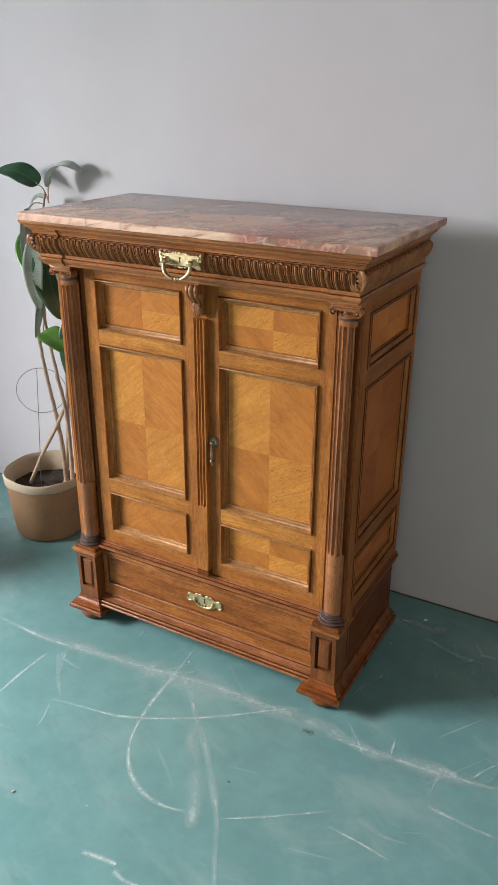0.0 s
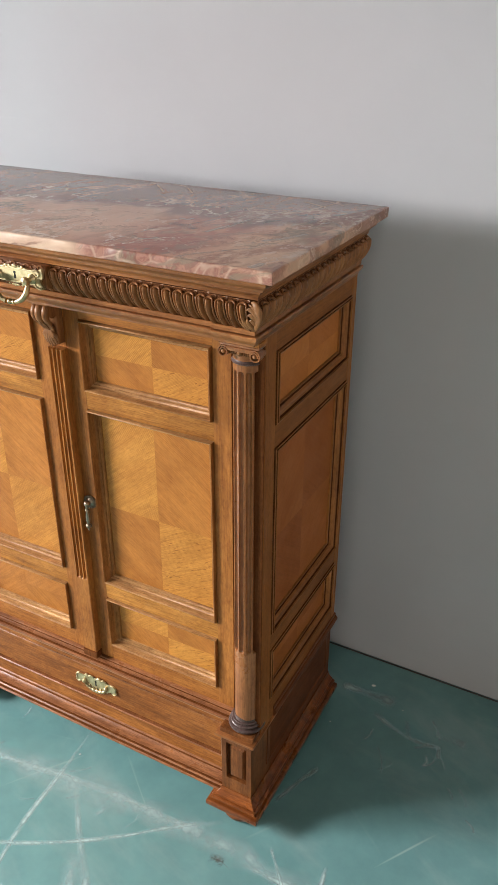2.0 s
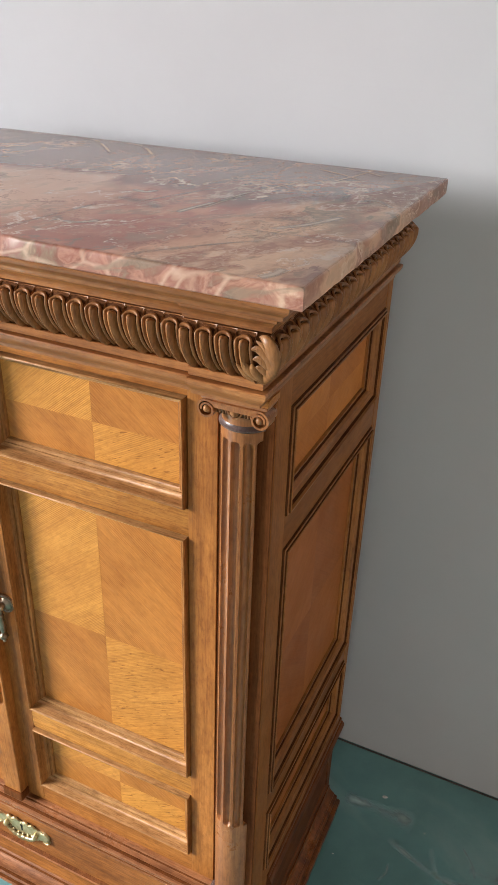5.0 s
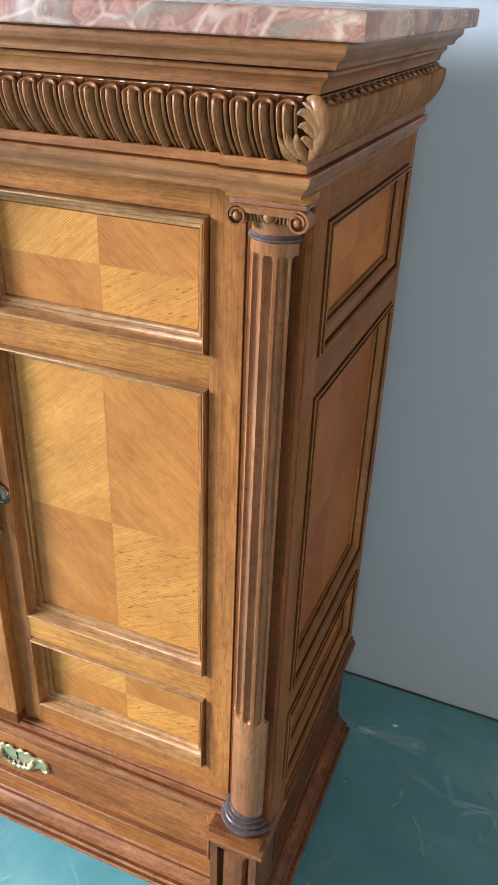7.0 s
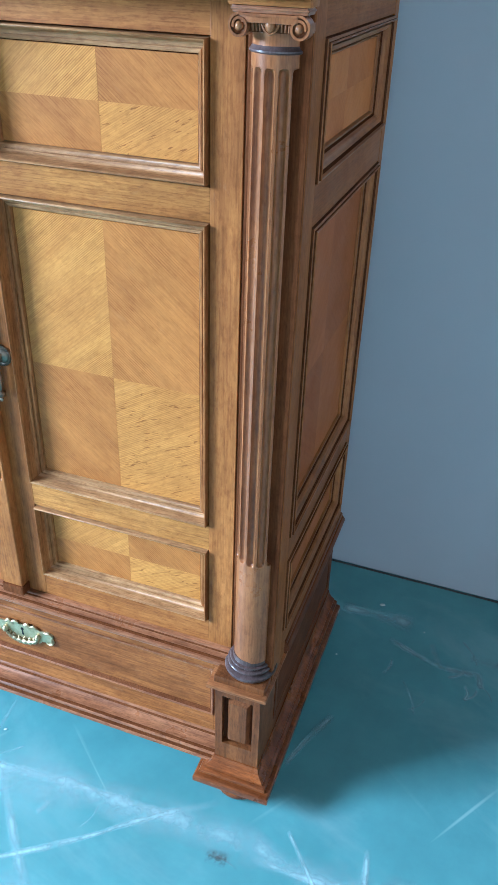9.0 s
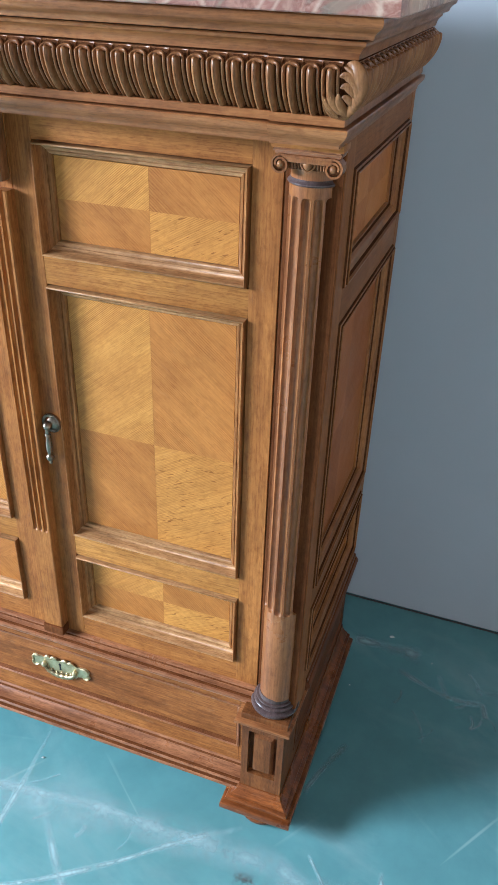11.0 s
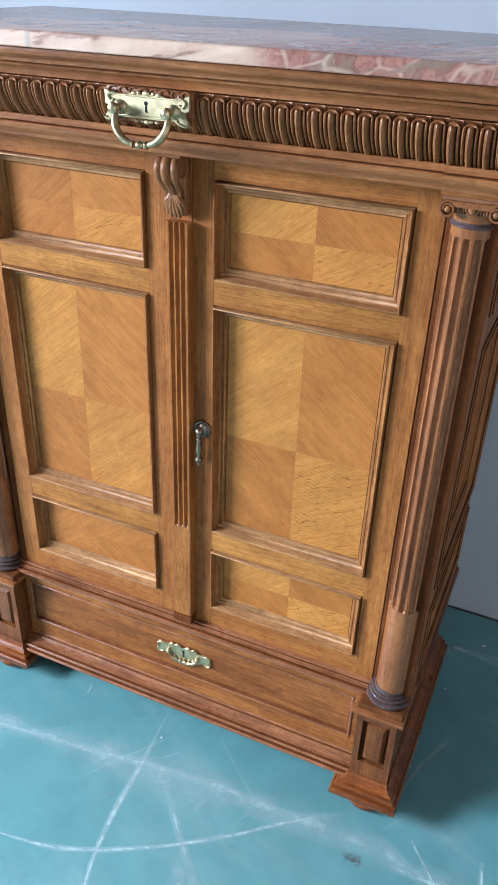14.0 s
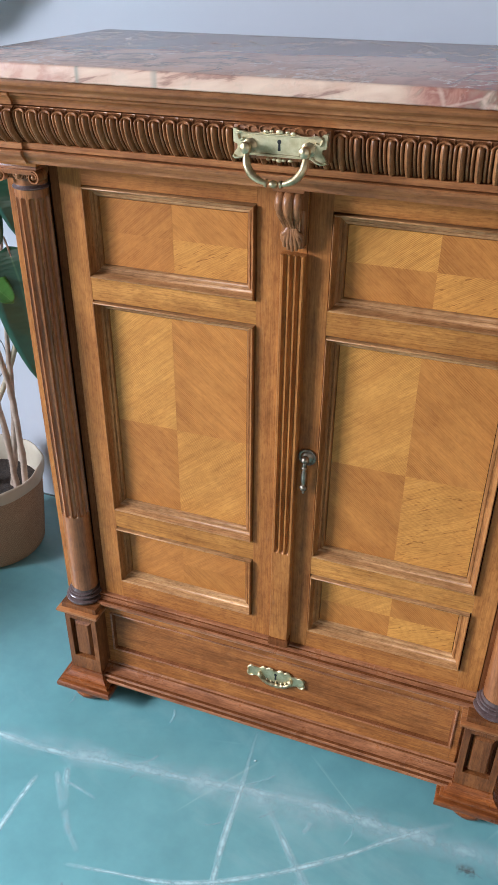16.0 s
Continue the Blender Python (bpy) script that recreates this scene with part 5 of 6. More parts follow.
def base():
    h = HX
    (lx, ly), (rx, ry) = PEDS
    # the drawer front with its sunk field
    bm = bmesh.new()
    box(bm, lx + h, rx - h, -0.006, 0.016, 0.086, 0.2485, 0.0)
    drawer = own("drawer", bm, drawer_oak)
    bm = bmesh.new()
    axes = FRONT.copy()
    axes.translation = (0, -0.006, 0)
    a, b = lx + h + 0.004, rx - h - 0.004
    for u0, u1, v0, v1 in ((a, a + 0.012, 0.088, 0.244), (b - 0.012, b, 0.088, 0.244), (a + 0.012, b - 0.012, 0.088, 0.128), (a + 0.012, b - 0.012, 0.232, 0.244)):
        box(bm, u0, u1, -0.0105, -0.006, v0, v1, 0.0008)
    part("drawer_border", bm, drawer_oak, drawer)
    bm = bmesh.new()
    sweep(bm, [(a + 0.012, 0.128), (b - 0.012, 0.128), (b - 0.012, 0.232), (a + 0.012, 0.232)], [(0, 0.0), (0, 0.0062), (-0.002, 0.0072), (-0.004, 0.0055), (-0.0055, 0.0025), (-0.0075, 0.0)], axes, True)
    darken_quirks(smooth(part("panel_moulding", bm, base_trim, drawer), 45), (3, 4), 6)
    # stepped moulding between the doors and the drawer
    bm = bmesh.new()
    sweep(bm, [(-0.405, 0.0), (0.390, 0.0)],
          [(-0.02, 0.2762), (0.0040, 0.2762), (0.0062, 0.2748), (0.0066, 0.2722), (0.0084, 0.2704), (0.0120, 0.2690), (0.0150, 0.2682), (0.0150, 0.2674), (0.0112, 0.2672), (0.0112, 0.2660), (0.0192, 0.2658), (0.0226, 0.2640), (0.0238, 0.2610),
           (0.0230, 0.2580), (0.0196, 0.2562), (0.0120, 0.2550), (0.0070, 0.2520), (0.0050, 0.2490), (-0.02, 0.2490)], FLAT)
    darken_quirks(own("waist_moulding", bm, base_trim, soft=35), (3, 7, 8, 9, 14), 19)
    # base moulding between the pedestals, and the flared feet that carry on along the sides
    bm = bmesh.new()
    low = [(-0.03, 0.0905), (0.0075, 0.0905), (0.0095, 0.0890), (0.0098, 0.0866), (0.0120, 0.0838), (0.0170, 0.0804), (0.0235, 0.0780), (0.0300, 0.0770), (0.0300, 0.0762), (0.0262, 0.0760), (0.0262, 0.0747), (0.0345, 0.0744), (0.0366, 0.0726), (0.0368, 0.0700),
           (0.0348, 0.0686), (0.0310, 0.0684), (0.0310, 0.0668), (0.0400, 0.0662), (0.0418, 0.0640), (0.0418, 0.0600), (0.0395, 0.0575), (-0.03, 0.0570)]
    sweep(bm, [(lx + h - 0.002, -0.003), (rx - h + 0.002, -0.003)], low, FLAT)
    darken_quirks(own("base_moulding", bm, base_trim, soft=35), (3, 8, 9, 10, 15, 16), len(low))
    for s, (px, py) in ((-1, PEDS[0]), (1, PEDS[1])):
        bm = bmesh.new()
        way = [(px - h, py + 0.03), (px - h, py - HY), (px + h, py - HY), (px + h, BACK + 0.004)] if s > 0 else [(px - h, BACK + 0.004), (px - h, py - HY), (px + h, py - HY), (px + h, py + 0.03)]
        sweep(bm, way, FLARE, FLAT)
        box(bm, px - h + 0.004, px + h - 0.004, py - HY + 0.004, py + 0.05, 0.0350, 0.079)
        own("flared_foot", bm, red_trim, soft=35)
        for y in (py - 0.018, BACK - 0.06):
            bm = bmesh.new()
            lathe(bm, [(0.012, 0.0), (0.030, 0.0015), (0.039, 0.007), (0.043, 0.015), (0.043, 0.022), (0.039, 0.029), (0.032, 0.033), (0.032, 0.0365)], (px + s * 0.002, y, 0), 32)
            own("bun_foot", bm, red_trim, soft=40)
        # plinth side with its cap
        x0, x1 = (px + h - 0.014, px + h) if s > 0 else (px - h, px - h + 0.014)
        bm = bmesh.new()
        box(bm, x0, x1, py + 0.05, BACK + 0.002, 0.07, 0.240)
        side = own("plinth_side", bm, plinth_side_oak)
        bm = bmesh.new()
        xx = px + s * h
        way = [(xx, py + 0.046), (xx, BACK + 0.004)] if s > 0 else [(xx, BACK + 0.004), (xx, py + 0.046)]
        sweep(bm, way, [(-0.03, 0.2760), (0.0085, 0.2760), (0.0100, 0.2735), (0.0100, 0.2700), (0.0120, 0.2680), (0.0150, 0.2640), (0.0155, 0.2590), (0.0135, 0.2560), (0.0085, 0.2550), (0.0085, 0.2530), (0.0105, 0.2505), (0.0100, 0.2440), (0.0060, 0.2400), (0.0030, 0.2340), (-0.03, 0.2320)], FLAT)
        darken_quirks(own("plinth_cap", bm, trim_y, side, soft=35), (3, 7, 8, 13), 15)
        if s > 0:
            bm = bmesh.new()
            ax = SIDE.copy()
            ax.translation = (xx, 0, 0)
            sweep(bm, [(0.03, 0.108), (BACK - 0.02, 0.108), (BACK - 0.02, 0.219), (0.03, 0.219)], [(0, -0.002), (0, 0.001), (-0.002, 0.0022), (-0.005, 0.0004), (-0.006, -0.002)], ax, True)
            darken_quirks(own("panel_moulding", bm, trim_y, side, soft=45), (0, 3), 5)


base()


# ---- fittings ----
def keyhole(bm, x, z, axes_y, size=1.0):
    ax = FRONT.copy()
    ax.translation = (x, axes_y, z)
    extruded(bm, [(0.0022 * size * math.cos(2 * math.pi * k / 14), 0.0030 * size + 0.0022 * size * math.sin(2 * math.pi * k / 14)) for k in range(14)], ax, -0.001, 0.0003)
    extruded(bm, [(-0.0009 * size, 0.002 * size), (-0.0016 * size, -0.0060 * size), (0.0016 * size, -0.0060 * size), (0.0009 * size, 0.002 * size)], ax, -0.001, 0.0003)


def drawer_handle():
    y, z, cx = -0.0855, 1.179, 0.001
    ax = FRONT
    bm = bmesh.new()
    extruded(bm, [(-0.044, -0.0115), (-0.030, -0.0120), (-0.028, -0.0135), (0.028, -0.0135), (0.030, -0.0120), (0.044, -0.0115), (0.044, 0.0125), (0.026, 0.0130), (0.024, 0.0142), (-0.024, 0.0142), (-0.026, 0.0130), (-0.044, 0.0125)], ax, 0.0, 0.003, 0.0008)
    box(bm, -0.042, 0.042, 0.0, 0.016, -0.014, 0.012, 0.001)
    for k, (u, v, r) in enumerate(((0, 0.0150, 0.0032), (-0.010, 0.0155, 0.0018), (0.010, 0.0155, 0.0018), (-0.017, 0.0145, 0.0024), (0.017, 0.0145, 0.0024), (-0.006, -0.0165, 0.0018), (0.006, -0.0165, 0.0018), (-0.014, -0.0165, 0.0018), (0.014, -0.0165, 0.0018), (0, -0.0170, 0.0026))):
        blob(bm, (u, -0.0025, v), (r * 1.6, 0.0018, r), segs=10, rings=6)
    h = smooth(part("drawer_handle", bm, brass, cabinet, "pale brass keyhole plate with a hanging bail"), 40)
    h.location = (cx, y - 0.17, z)
    bm = bmesh.new()
    for v in (0.0118, -0.0108):
        tube(bm, [(-0.043, -0.0034, v), (0.043, -0.0034, v)], 0.0011, 8)
    smooth(part("plate_rim", bm, brass, h), 50)
    for s in (-1, 1):
        bm = bmesh.new()
        extruded(bm, [(s * 0.042, -0.011), (s * 0.047, -0.0155), (s * 0.053, -0.0170), (s * 0.060, -0.0175), (s * 0.0575, -0.0125), (s * 0.053, -0.0065), (s * 0.0535, -0.001), (s * 0.0585, 0.0005), (s * 0.0590, 0.0165), (s * 0.0545, 0.0165), (s * 0.050, 0.0125), (s * 0.042, 0.0125)][::s], ax, -0.002, 0.0028, 0.0008)
        tube(bm, glide([(s * 0.040, -0.003, 0.012), (s * 0.048, -0.004, 0.013), (s * 0.053, -0.004, 0.010), (s * 0.050, -0.004, 0.004), (s * 0.045, -0.004, 0.006)], 4), 0.0016, 6)
        tube(bm, glide([(s * 0.040, -0.003, -0.012), (s * 0.048, -0.004, -0.016), (s * 0.055, -0.004, -0.017), (s * 0.058, -0.004, -0.0145)], 4), 0.0016, 6)
        smooth(part("scroll_ear", bm, brass, h), 40)
        bm = bmesh.new()
        m = Matrix.Rotation(radians(90), 4, "X")
        lathe(bm, [(0.0085, 0.002), (0.0088, 0.0045), (0.0065, 0.006), (0.0042, 0.0085), (0.0042, 0.014), (0.0060, 0.0155), (0.0072, 0.019), (0.0062, 0.0225), (0.0030, 0.0245), (0.001, 0.025)], (s * 0.0365, 0, -0.002), 20, m)
        smooth(part("post", bm, aged_brass, h), 40)
    bm = bmesh.new()
    keyhole(bm, 0, 0.001, -0.0031, 1.15)
    part("keyhole", bm, keyhole_dark, h)
    bm = bmesh.new()
    arc = [(0.0365, -0.013, -0.004), (0.0368, -0.0165, -0.013), (0.0345, -0.0190, -0.023), (0.0275, -0.0210, -0.032), (0.0180, -0.0220, -0.0375), (0.0090, -0.0222, -0.0400)]
    for s in (-1, 1):
        pts = glide([(s * x, yy, zz) for x, yy, zz in arc], 6)
        n = len(pts)
        tube(bm, pts, [0.0026 + 0.0024 * math.sin(math.pi * k / (n - 1)) for k in range(n)], 12)
        tube(bm, [(s * 0.0105, -0.0222, -0.0397), (s * 0.0080, -0.0222, -0.0402)], 0.0047, 12)
        tube(bm, [(s * 0.0365, -0.008, -0.003), (s * 0.0365, -0.019, -0.003)], 0.0040, 12)
    blob(bm, (0, -0.0222, -0.0405), (0.0062, 0.0048, 0.0048))
    smooth(part("bail", bm, aged_brass, h, "aged brass bail"), 50)


def plate_backing():
    bm = bmesh.new()
    box(bm, -0.0600, 0.0610, -0.0800, -0.050, 1.1600, 1.1985, 0.002)
    for k in range(8):
        x = -0.050 + k * 0.0145
        s = 1 if k % 2 else -1
        tube(bm, [(x + 0.0055 * math.cos(a), -0.0805, 1.1945 + 0.0042 * math.sin(a)) for a in [s * (0.2 + 5.2 * j / 11) for j in range(12)]], [0.0016 - 0.0007 * j / 11 for j in range(12)], 6)
    own("plate_backing", bm, carved, soft=50)


plate_backing()
drawer_handle()


def drawer_escutcheon():
    ax = FRONT
    bm = bmesh.new()
    half = [(0.000, 0.0125), (0.031, 0.0120), (0.033, 0.0100), (0.044, 0.0105), (0.050, 0.0120), (0.055, 0.0100), (0.0585, 0.0050), (0.0570, 0.0000), (0.0595, -0.0060), (0.0560, -0.0110), (0.048, -0.0115),
            (0.043, -0.0085), (0.036, -0.0105), (0.031, -0.0150), (0.018, -0.0165), (0.000, -0.0165)]
    extruded(bm, half + [(-u, v) for u, v in reversed(half[1:-1])], ax, 0.0, 0.0026, 0.0007)
    for s in (-1, 1):
        tube(bm, glide([(s * 0.043, -0.0030, 0.0095), (s * 0.051, -0.0034, 0.0105), (s * 0.0565, -0.0034, 0.0050), (s * 0.0545, -0.0034, -0.0010), (s * 0.0575, -0.0034, -0.0060), (s * 0.0530, -0.0034, -0.0100), (s * 0.0455, -0.003, -0.0090)], 4), 0.0014, 6)
    h = smooth(part("keyhole_plate", bm, brass, cabinet, "ornate pale brass keyhole plate"), 40)
    h.location, h.scale = (-0.004, -0.1762, 0.180), (1.0, 1.0, 1.18)
    for s in (-1, 1):
        bm = bmesh.new()
        tube(bm, glide([(s * 0.006, -0.003, 0.0145), (s * 0.012, -0.004, 0.0170), (s * 0.018, -0.004, 0.0140), (s * 0.024, -0.004, 0.0165), (s * 0.029, -0.003, 0.0120)], 5), 0.0026, 7)
        blob(bm, (s * 0.0095, -0.0035, 0.0150), (0.0040, 0.0030, 0.0034), segs=10, rings=6)
        smooth(part("crest_scroll", bm, brass, h), 60)
        bm = bmesh.new()
        blob(bm, (s * 0.0310, -0.0055, -0.0010), (0.0048, 0.0062, 0.0052))
        smooth(part("boss", bm, brass, h), 60)
    bm = bmesh.new()
    swag = glide([(-0.030, -0.006, -0.004), (-0.026, -0.005, -0.0110), (-0.015, -0.005, -0.0158), (0.0, -0.005, -0.0175), (0.015, -0.005, -0.0158), (0.026, -0.005, -0.0110), (0.030, -0.006, -0.004)], 6)
    n = len(swag)
    tube(bm, swag, [0.0022 + 0.0018 * math.sin(math.pi * k / (n - 1)) + (0.0009 if k % 4 == 0 else 0) for k in range(n)], 8)
    rng = random.Random(5)
    for k in range(9):
        q = swag[3 + k * 4]
        blob(bm, (q.x, q.y + 0.002, q.z + 0.0045 + rng.uniform(-0.001, 0.001)), (0.0032, 0.0026, 0.0026), (0, rng.uniform(-40, 40), 0), 8, 6)
    smooth(part("swag_bail", bm, aged_brass, h), 60)
    bm = bmesh.new()
    keyhole(bm, 0, 0.001, -0.0027, 1.25)
    part("keyhole", bm, keyhole_dark, h)


drawer_escutcheon()


def door_pull():
    m = Matrix.Rotation(radians(90), 4, "X")
    bm = bmesh.new()
    lathe(bm, [(0.0150, 0.0), (0.0150, 0.0020), (0.0135, 0.0034), (0.0110, 0.0030), (0.0100, 0.0042), (0.0070, 0.0060), (0.0045, 0.0070)], (0, 0, 0), 32, m)
    for k in range(28):
        a = 2 * math.pi * k / 28
        blob(bm, (0.0140 * math.cos(a), -0.0028, 0.0140 * math.sin(a)), (0.0014, 0.0014, 0.0014), segs=6, rings=4)
    blob(bm, (-0.001, -0.0105, 0.0), (0.0066, 0.0075, 0.0062))
    lathe(bm, [(0.0008, -0.064), (0.0022, -0.0625), (0.0024, -0.060), (0.0016, -0.0580), (0.0050, -0.0560), (0.0064, -0.0525), (0.0052, -0.0490), (0.0024, -0.0470), (0.0034, -0.0440), (0.0048, -0.0370),
               (0.0044, -0.0280), (0.0030, -0.0200), (0.0024, -0.0170), (0.0044, -0.0155), (0.0044, -0.0135), (0.0026, -0.0120), (0.0034, -0.0090), (0.0030, -0.0040), (0.0015, -0.002)], (-0.001, -0.0125, 0), 16)
    h = smooth(part("door_pull", bm, pewter, right_door, "small aged nickel drop pull"), 50)
    h.location = (0.0335, 0.0, 0.693)


door_pull()


# ---- the potted plant ----
def leaf_material(name, top, rib):
    m, t, p = blank(name)
    vec, _ = local_coords(t)
    n = noise_tex(t, vec, 22, 4, 0.6)
    uv = t.nodes.new("ShaderNodeTexCoord")
    sep = t.nodes.new("ShaderNodeSeparateXYZ")
    t.links.new(uv.outputs["UV"], sep.inputs[0])
    col = ramp(t, n, [(0.3, tuple(c * 0.75 for c in top)), (0.7, top)])
    col = mixed(t, "MIX", ramp(t, sep.outputs[1], [(0.47, (0, 0, 0)), (0.5, (0.8,) * 3), (0.53, (0, 0, 0))]), col, rib)
    t.links.new(col, p.inputs["Base Color"])
    p.inputs["Roughness"].default_value = 0.32
    p.inputs["Coat Weight"].default_value = 0.15
    wave = node(t, "ShaderNodeTexWave", Scale=9.0, Distortion=1.5)
    t.links.new(uv.outputs["UV"], wave.inputs["Vector"])
    bump_into(t, p, wave.outputs["Fac"], 0.12, 0.002)
    return m


leaf_dark = leaf_material("dark_green_leaf", (0.030, 0.085, 0.045), (0.08, 0.15, 0.07))
leaf_fresh = leaf_material("fresh_green_leaf", (0.085, 0.215, 0.040), (0.14, 0.26, 0.08))
leaf_pale = leaf_material("grey_green_leaf", (0.34, 0.43, 0.375), (0.48, 0.55, 0.47))
bark = plain("brown_stem_bark", (0.38, 0.275, 0.205), 0.7, 40, 0.3, 0.4, 120, 0.002)
cane = plain("pale_cane", (0.42, 0.33, 0.22), 0.6, 40, 0.2, 0.3, 120, 0.001)
wire_green = plain("thin_grey_wire", (0.16, 0.18, 0.18), 0.5)
liner = plain("cream_liner", (0.46, 0.385, 0.285), 0.7, 12, 0.08, 0.3, 90, 0.002)
soil_dark = plain("dark_soil", (0.042, 0.028, 0.020), 0.95, 90, 0.5, 0.9, 160, 0.006)


def basket_material():
    m, t, p = blank("tan_woven_basket")
    tc = t.nodes.new("ShaderNodeTexCoord")
    sep = t.nodes.new("ShaderNodeSeparateXYZ")
    t.links.new(tc.outputs["UV"], sep.inputs[0])
    checks = node(t, "ShaderNodeTexBrick", Scale=1.0)
    checks.inputs["Mortar Size"].default_value, checks.inputs["Brick Width"].default_value, checks.inputs["Row Height"].default_value = 0.06, 0.5, 0.5
    vec = turned(t, tc.outputs["UV"], (0, 0, 0), (110, 44, 1))
    t.links.new(vec, checks.inputs["Vector"])
    checks.inputs["Color1"].default_value = (0.47, 0.285, 0.155, 1)
    checks.inputs["Color2"].default_value = (0.385, 0.225, 0.122, 1)
    checks.inputs["Mortar"].default_value = (0.25, 0.142, 0.080, 1)
    big = noise_tex(t, tc.outputs["Object"], 12, 4, 0.6)
    col = mixed(t, "MULTIPLY", 0.6, checks.outputs["Color"], ramp(t, big, [(0.3, (0.75, 0.72, 0.7)), (0.7, (1.1, 1.1, 1.1))]))
    t.links.new(col, p.inputs["Base Color"])
    p.inputs["Roughness"].default_value = 0.75
    bump_into(t, p, checks.outputs["Fac"], 0.5, -0.0015)
    return m


basket_weave = basket_material()
POT = Vector((-0.914, 0.33, 0.0))


def potted_plant():
    plant = tagged(empty("potted_plant", POT), "tall green-leaved plant in a tan woven basket pot on the floor", "potted plant")
    # basket
    bm = bmesh.new()
    uv = bm.loops.layers.uv.new("weave")
    prof = [(0.0, 0.002), (0.110, 0.0), (0.122, 0.004), (0.128, 0.014), (0.133, 0.06), (0.139, 0.12), (0.144, 0.18), (0.147, 0.215), (0.144, 0.217), (0.142, 0.16), (0.0, 0.12)]
    segs = 64
    rows = [[bm.verts.new((r * (1 + 0.006 * math.sin(3 * 2 * math.pi * k / segs + z * 9)) * math.cos(2 * math.pi * k / segs), r * (1 + 0.006 * math.cos(5 * 2 * math.pi * k / segs)) * math.sin(2 * math.pi * k / segs), z)) for k in range(segs)] for r, z in prof]
    for i, (a, b) in enumerate(zip(rows, rows[1:])):
        for k in range(segs):
            f = bm.faces.new((a[k], a[(k + 1) % segs], b[(k + 1) % segs], b[k]))
            for loop, c in zip(f.loops, ((k / segs, prof[i][1] * 4), ((k + 1) / segs, prof[i][1] * 4), ((k + 1) / segs, prof[i + 1][1] * 4), (k / segs, prof[i + 1][1] * 4))):
                loop[uv].uv = c
    bmesh.ops.remove_doubles(bm, verts=bm.verts[:], dist=1e-5)
    smooth(part("basket", bm, basket_weave, plant, "tan woven basket"), 40)
    # cream liner folded over the rim
    bm = bmesh.new()
    prof = [(0.1505, 0.214), (0.1530, 0.216), (0.1535, 0.226), (0.1540, 0.243), (0.1520, 0.2475), (0.1490, 0.2485), (0.1450, 0.245), (0.1425, 0.230), (0.1380, 0.190), (0.1350, 0.176), (0.1385, 0.176), (0.1480, 0.222)]
    rows = []
    for k in range(72):
        a = 2 * math.pi * k / 72
        sag = 0.003 * math.sin(3 * a + 1) + 0.0015 * math.sin(7 * a)
        rows.append([bm.verts.new(((r + 0.0015 * math.sin(9 * a + z * 60)) * math.cos(a), (r + 0.0015 * math.sin(9 * a + z * 60)) * math.sin(a), z + sag * max(0, (z - 0.2) / 0.05))) for r, z in prof])
    for k in range(72):
        a, b = rows[k], rows[(k + 1) % 72]
        for j in range(len(prof)):
            bm.faces.new((a[j], a[(j + 1) % len(prof)], b[(j + 1) % len(prof)], b[j]))
    smooth(part("liner", bm, liner, plant, "cream liner folded over the rim"), 50)
    bm = bmesh.new()
    rings = []
    for i in range(9):
        r = 0.1375 * i / 8
        ring = []
        for k in range(40):
            a = 2 * math.pi * k / 40
            q = Vector((r * math.cos(a), r * math.sin(a), 0))
            ring.append(bm.verts.new((q.x, q.y, 0.176 + 0.010 * noise.noise(q * 38) + 0.006 * noise.noise(q * 90) + 0.010 * (1 - i / 8))))
        rings.append(ring)
    for a, b in zip(rings, rings[1:]):
        for k in range(40):
            bm.faces.new((a[k], a[(k + 1) % 40], b[(k + 1) % 40], b[k]))
    bmesh.ops.remove_doubles(bm, verts=bm.verts[:], dist=1e-5)
    smooth(part("soil", bm, soil_dark, plant, "dark potting soil"), 80)

    lean_from = Vector((1.0, -1.6, 1.5))

    def local(q):
        """The upper growth leans back towards the wall."""
        q = Vector(q)
        lean = 0.075 * max(0.0, min(1.0, (q.z - 0.95) / 0.28))
        return q + (q - lean_from) * lean - POT
    # stems and supports
    stems = {
        "a": [(-0.835, 0.350, 0.185), (-0.838, 0.350, 0.34), (-0.845, 0.345, 0.46), (-0.870, 0.34, 0.62), (-0.884, 0.34, 0.75), (-0.878, 0.34, 0.90), (-0.840, 0.34, 1.08), (-0.795, 0.34, 1.235)],
        "b": [(-0.800, 0.345, 0.185), (-0.795, 0.345, 0.30), (-0.797, 0.345, 0.47), (-0.818, 0.34, 0.62), (-0.835, 0.34, 0.73), (-0.850, 0.34, 0.84), (-0.815, 0.34, 1.00), (-0.770, 0.35, 1.12)],
        "c": [(-0.850, 0.360, 0.185), (-0.815, 0.355, 0.36), (-0.790, 0.35, 0.55), (-0.775, 0.35, 0.74), (-0.760, 0.355, 0.86)],
    }
    for k, (key, pts) in enumerate(stems.items()):
        bm = bmesh.new()
        line = glide([local(q) for q in pts], 6)
        n = len(line)
        line = [q + Vector((0.003 * noise.noise(q * 30), 0.003 * noise.noise(q * 30 + Vector((5, 0, 0))), 0)) for q in line]
        tube(bm, line, [0.0085 - 0.0052 * i / (n - 1) + (0.0012 if i % 6 == 0 else 0) for i in range(n)], 9)
        smooth(part("stem", bm, bark, plant), 60)
    bm = bmesh.new()
    tube(bm, [local(q) for q in glide([(-0.968, 0.300, 0.185), (-0.91, 0.32, 0.31), (-0.850, 0.335, 0.416), (-0.800, 0.35, 0.52), (-0.748, 0.365, 0.66)], 4)], 0.0068, 9)
    smooth(part("support_cane", bm, cane, plant, "pale support cane"), 60)
    bm = bmesh.new()
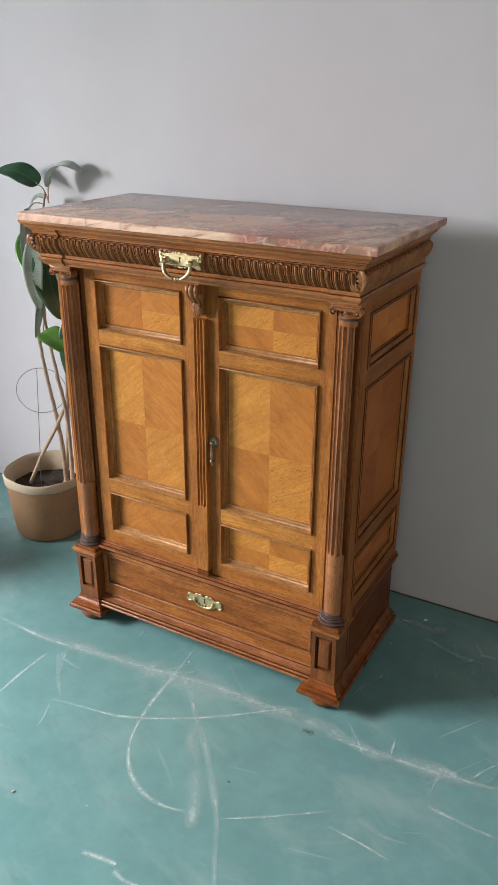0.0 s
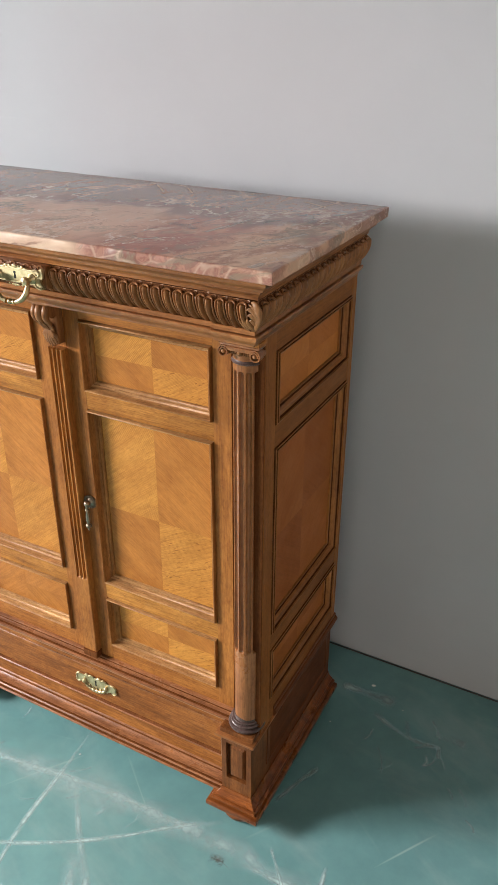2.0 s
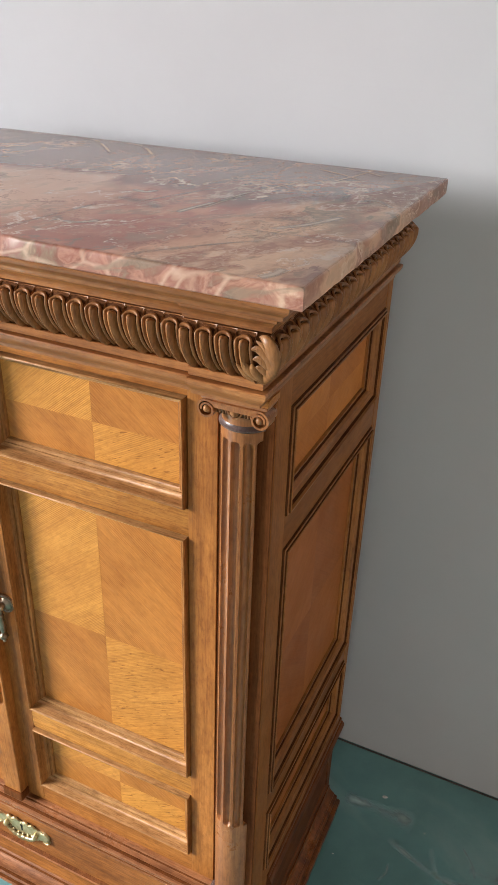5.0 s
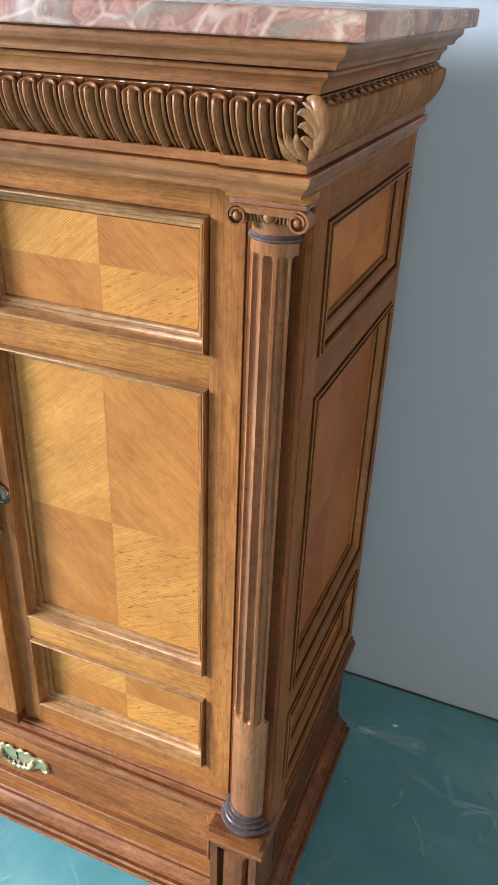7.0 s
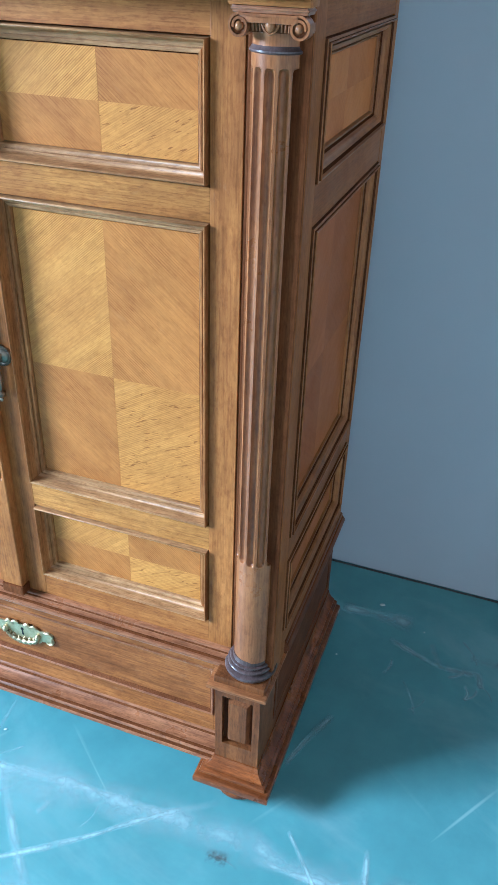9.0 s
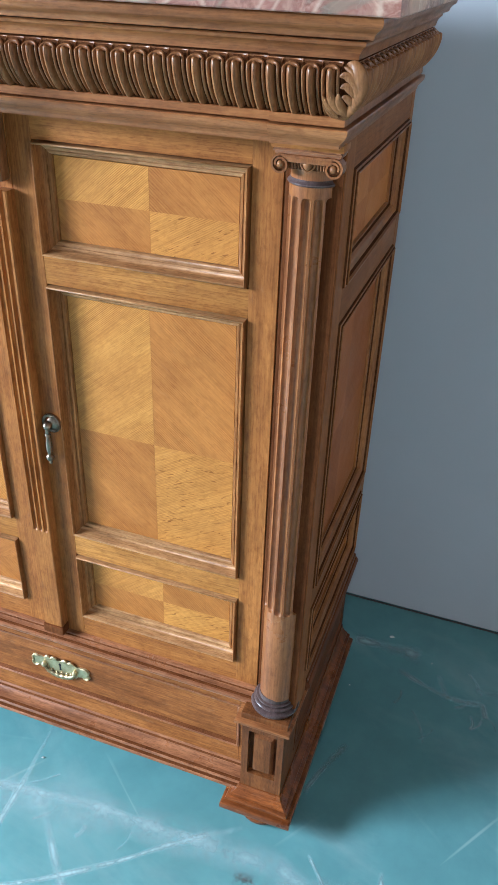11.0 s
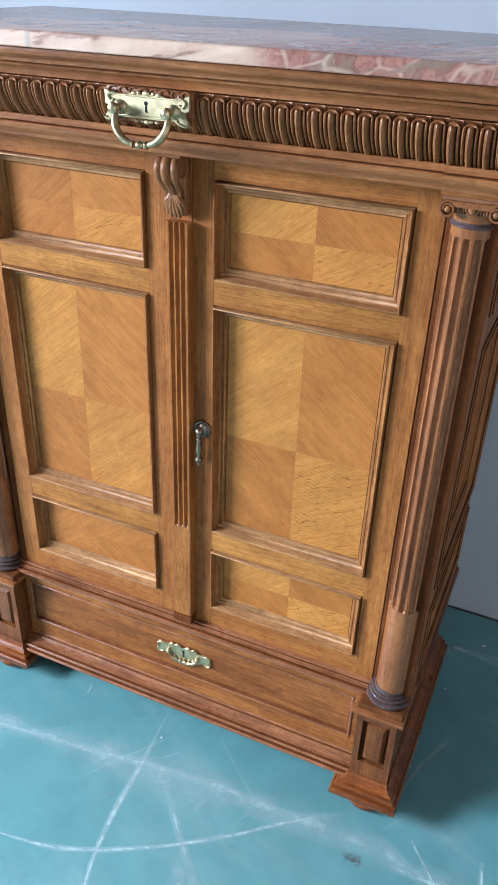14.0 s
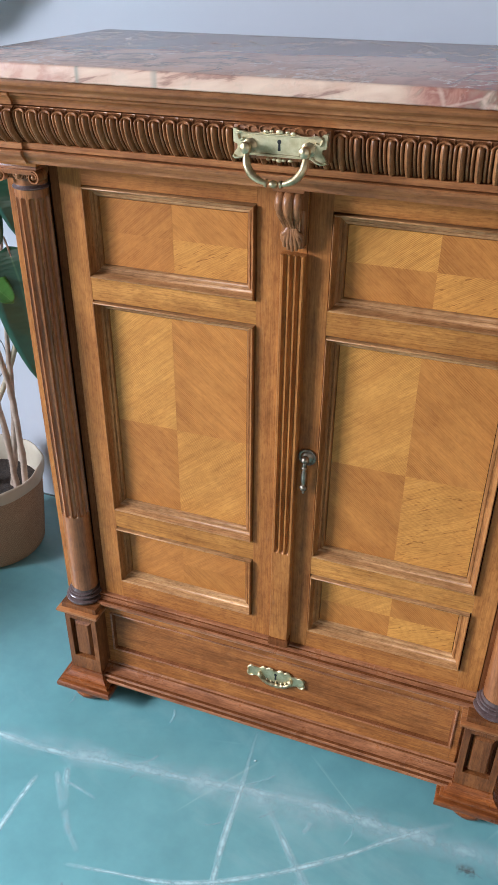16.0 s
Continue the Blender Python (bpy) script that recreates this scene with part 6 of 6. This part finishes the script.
    hoop_c, right_v, up_v = local((-0.886, 0.325, 0.562)), Vector((0.80, 0.60, 0)), Vector((-0.25, 0.25, 0.93)).normalized()
    tube(bm, [hoop_c + 0.086 * (math.cos(2 * math.pi * k / 48) * right_v + 0.92 * math.sin(2 * math.pi * k / 48) * up_v) for k in range(49)], 0.0011, 6, False)
    tube(bm, [local(q) for q in ((-0.905, 0.29, 0.185), (-0.893, 0.30, 0.42), (-0.883, 0.31, 0.645))], 0.0011, 6)
    smooth(part("wire_hoop", bm, wire_green, plant, "thin wire support hoop"), 60)

    def leaf(pts, width, face, material, root, cup=0.18):
        spine = glide([local(q) for q in pts], 5)
        n, c = len(spine), 8
        bm = bmesh.new()
        uvl = bm.loops.layers.uv.new("blade")
        face = Vector(face).normalized()
        rows = []
        for i, q in enumerate(spine):
            d = (spine[min(i + 1, n - 1)] - spine[max(i - 1, 0)]).normalized()
            side = d.cross(face).normalized()
            up = side.cross(d)
            u = i / (n - 1)
            w = 0.5 * width * max(0.03, math.sin(math.pi * min(1, u ** 0.80)) ** 0.62 if u < 0.999 else 0)
            row = []
            for j in range(c + 1):
                e = -1 + 2 * j / c
                row.append(bm.verts.new(q + side * (e * w) + up * (cup * w * abs(e) ** 1.4 + 0.05 * w * math.sin(u * 11 + e * 2))))
            rows.append(row)
        for i in range(n - 1):
            for j in range(c):
                f = bm.faces.new((rows[i][j], rows[i][j + 1], rows[i + 1][j + 1], rows[i + 1][j]))
                for loop, co in zip(f.loops, ((i / (n - 1), j / c), (i / (n - 1), (j + 1) / c), ((i + 1) / (n - 1), (j + 1) / c), ((i + 1) / (n - 1), j / c))):
                    loop[uvl].uv = co
        ob = smooth(part("leaf", bm, material, plant), 80)
        mod = ob.modifiers.new("thickness", "SOLIDIFY")
        mod.thickness = 0.0009
        bm = bmesh.new()
        a, b = local(root), spine[0]
        tube(bm, glide([a, (a + b) / 2 + Vector((0, 0, 0.012)), b, spine[2]], 4), [0.0022] * 12 + [0.0015], 6)
        smooth(part("petiole", bm, bark, ob), 60)

    toward = (0.62, -0.62, 0.45)
    leaf([(-0.815, 0.335, 1.258), (-0.849, 0.330, 1.281), (-0.890, 0.320, 1.297), (-0.958, 0.312, 1.298)], 0.078, (0.50, -0.62, 0.60), leaf_dark, (-0.784, 0.34, 1.215))
    leaf([(-0.778, 0.34, 1.254), (-0.763, 0.335, 1.290), (-0.728, 0.335, 1.318), (-0.690, 0.345, 1.322), (-0.650, 0.36, 1.300)], 0.074, (-0.35, -0.30, 0.9), leaf_pale, (-0.784, 0.34, 1.215))
    leaf([(-0.880, 0.36, 1.120), (-0.910, 0.36, 1.075), (-0.925, 0.36, 1.02), (-0.900, 0.36, 0.955)], 0.075, (0.30, -0.75, 0.45), leaf_fresh, (-0.842, 0.34, 1.07))
    leaf([(-0.858, 0.325, 1.186), (-0.866, 0.318, 1.13), (-0.872, 0.312, 1.05), (-0.872, 0.312, 0.960)], 0.048, (0.75, -0.5, 0.2), leaf_pale, (-0.806, 0.34, 1.20), 0.5)
    leaf([(-0.838, 0.315, 1.100), (-0.842, 0.305, 1.03), (-0.842, 0.300, 0.95), (-0.828, 0.302, 0.865)], 0.066, (0.62, -0.75, 0.2), leaf_pale, (-0.845, 0.34, 1.05), 0.12)
    leaf([(-0.826, 0.335, 1.060), (-0.808, 0.335, 0.98), (-0.790, 0.335, 0.91), (-0.761, 0.335, 0.832)], 0.110, toward, leaf_dark, (-0.800, 0.34, 1.05), 0.12)
    leaf([(-0.760, 0.36, 1.100), (-0.735, 0.36, 1.03), (-0.715, 0.36, 0.95), (-0.700, 0.36, 0.850)], 0.115, (0.5, -0.8, 0.2), leaf_dark, (-0.775, 0.35, 1.10), 0.12)
    leaf([(-0.745, 0.350, 0.835), (-0.725, 0.35, 0.75), (-0.710, 0.35, 0.64), (-0.690, 0.35, 0.515)], 0.125, (0.5, -0.8, 0.15), leaf_dark, (-0.762, 0.355, 0.85), 0.12)
    leaf([(-0.848, 0.325, 0.782), (-0.812, 0.315, 0.779), (-0.772, 0.31, 0.762), (-0.717, 0.305, 0.728)], 0.084, (0.30, -0.45, 0.84), leaf_fresh, (-0.848, 0.34, 0.83))
    leaf([(-0.857, 0.33, 0.880), (-0.868, 0.328, 0.845), (-0.880, 0.328, 0.800), (-0.889, 0.328, 0.752)], 0.030, (0.9, -0.2, 0.2), leaf_pale, (-0.850, 0.34, 0.90), 0.7)
    leaf([(-0.800, 0.345, 1.218), (-0.825, 0.345, 1.222), (-0.852, 0.345, 1.208), (-0.868, 0.345, 1.180)], 0.022, (-0.3, -0.5, 0.8), leaf_pale, (-0.782, 0.34, 1.205), 0.6)


potted_plant()
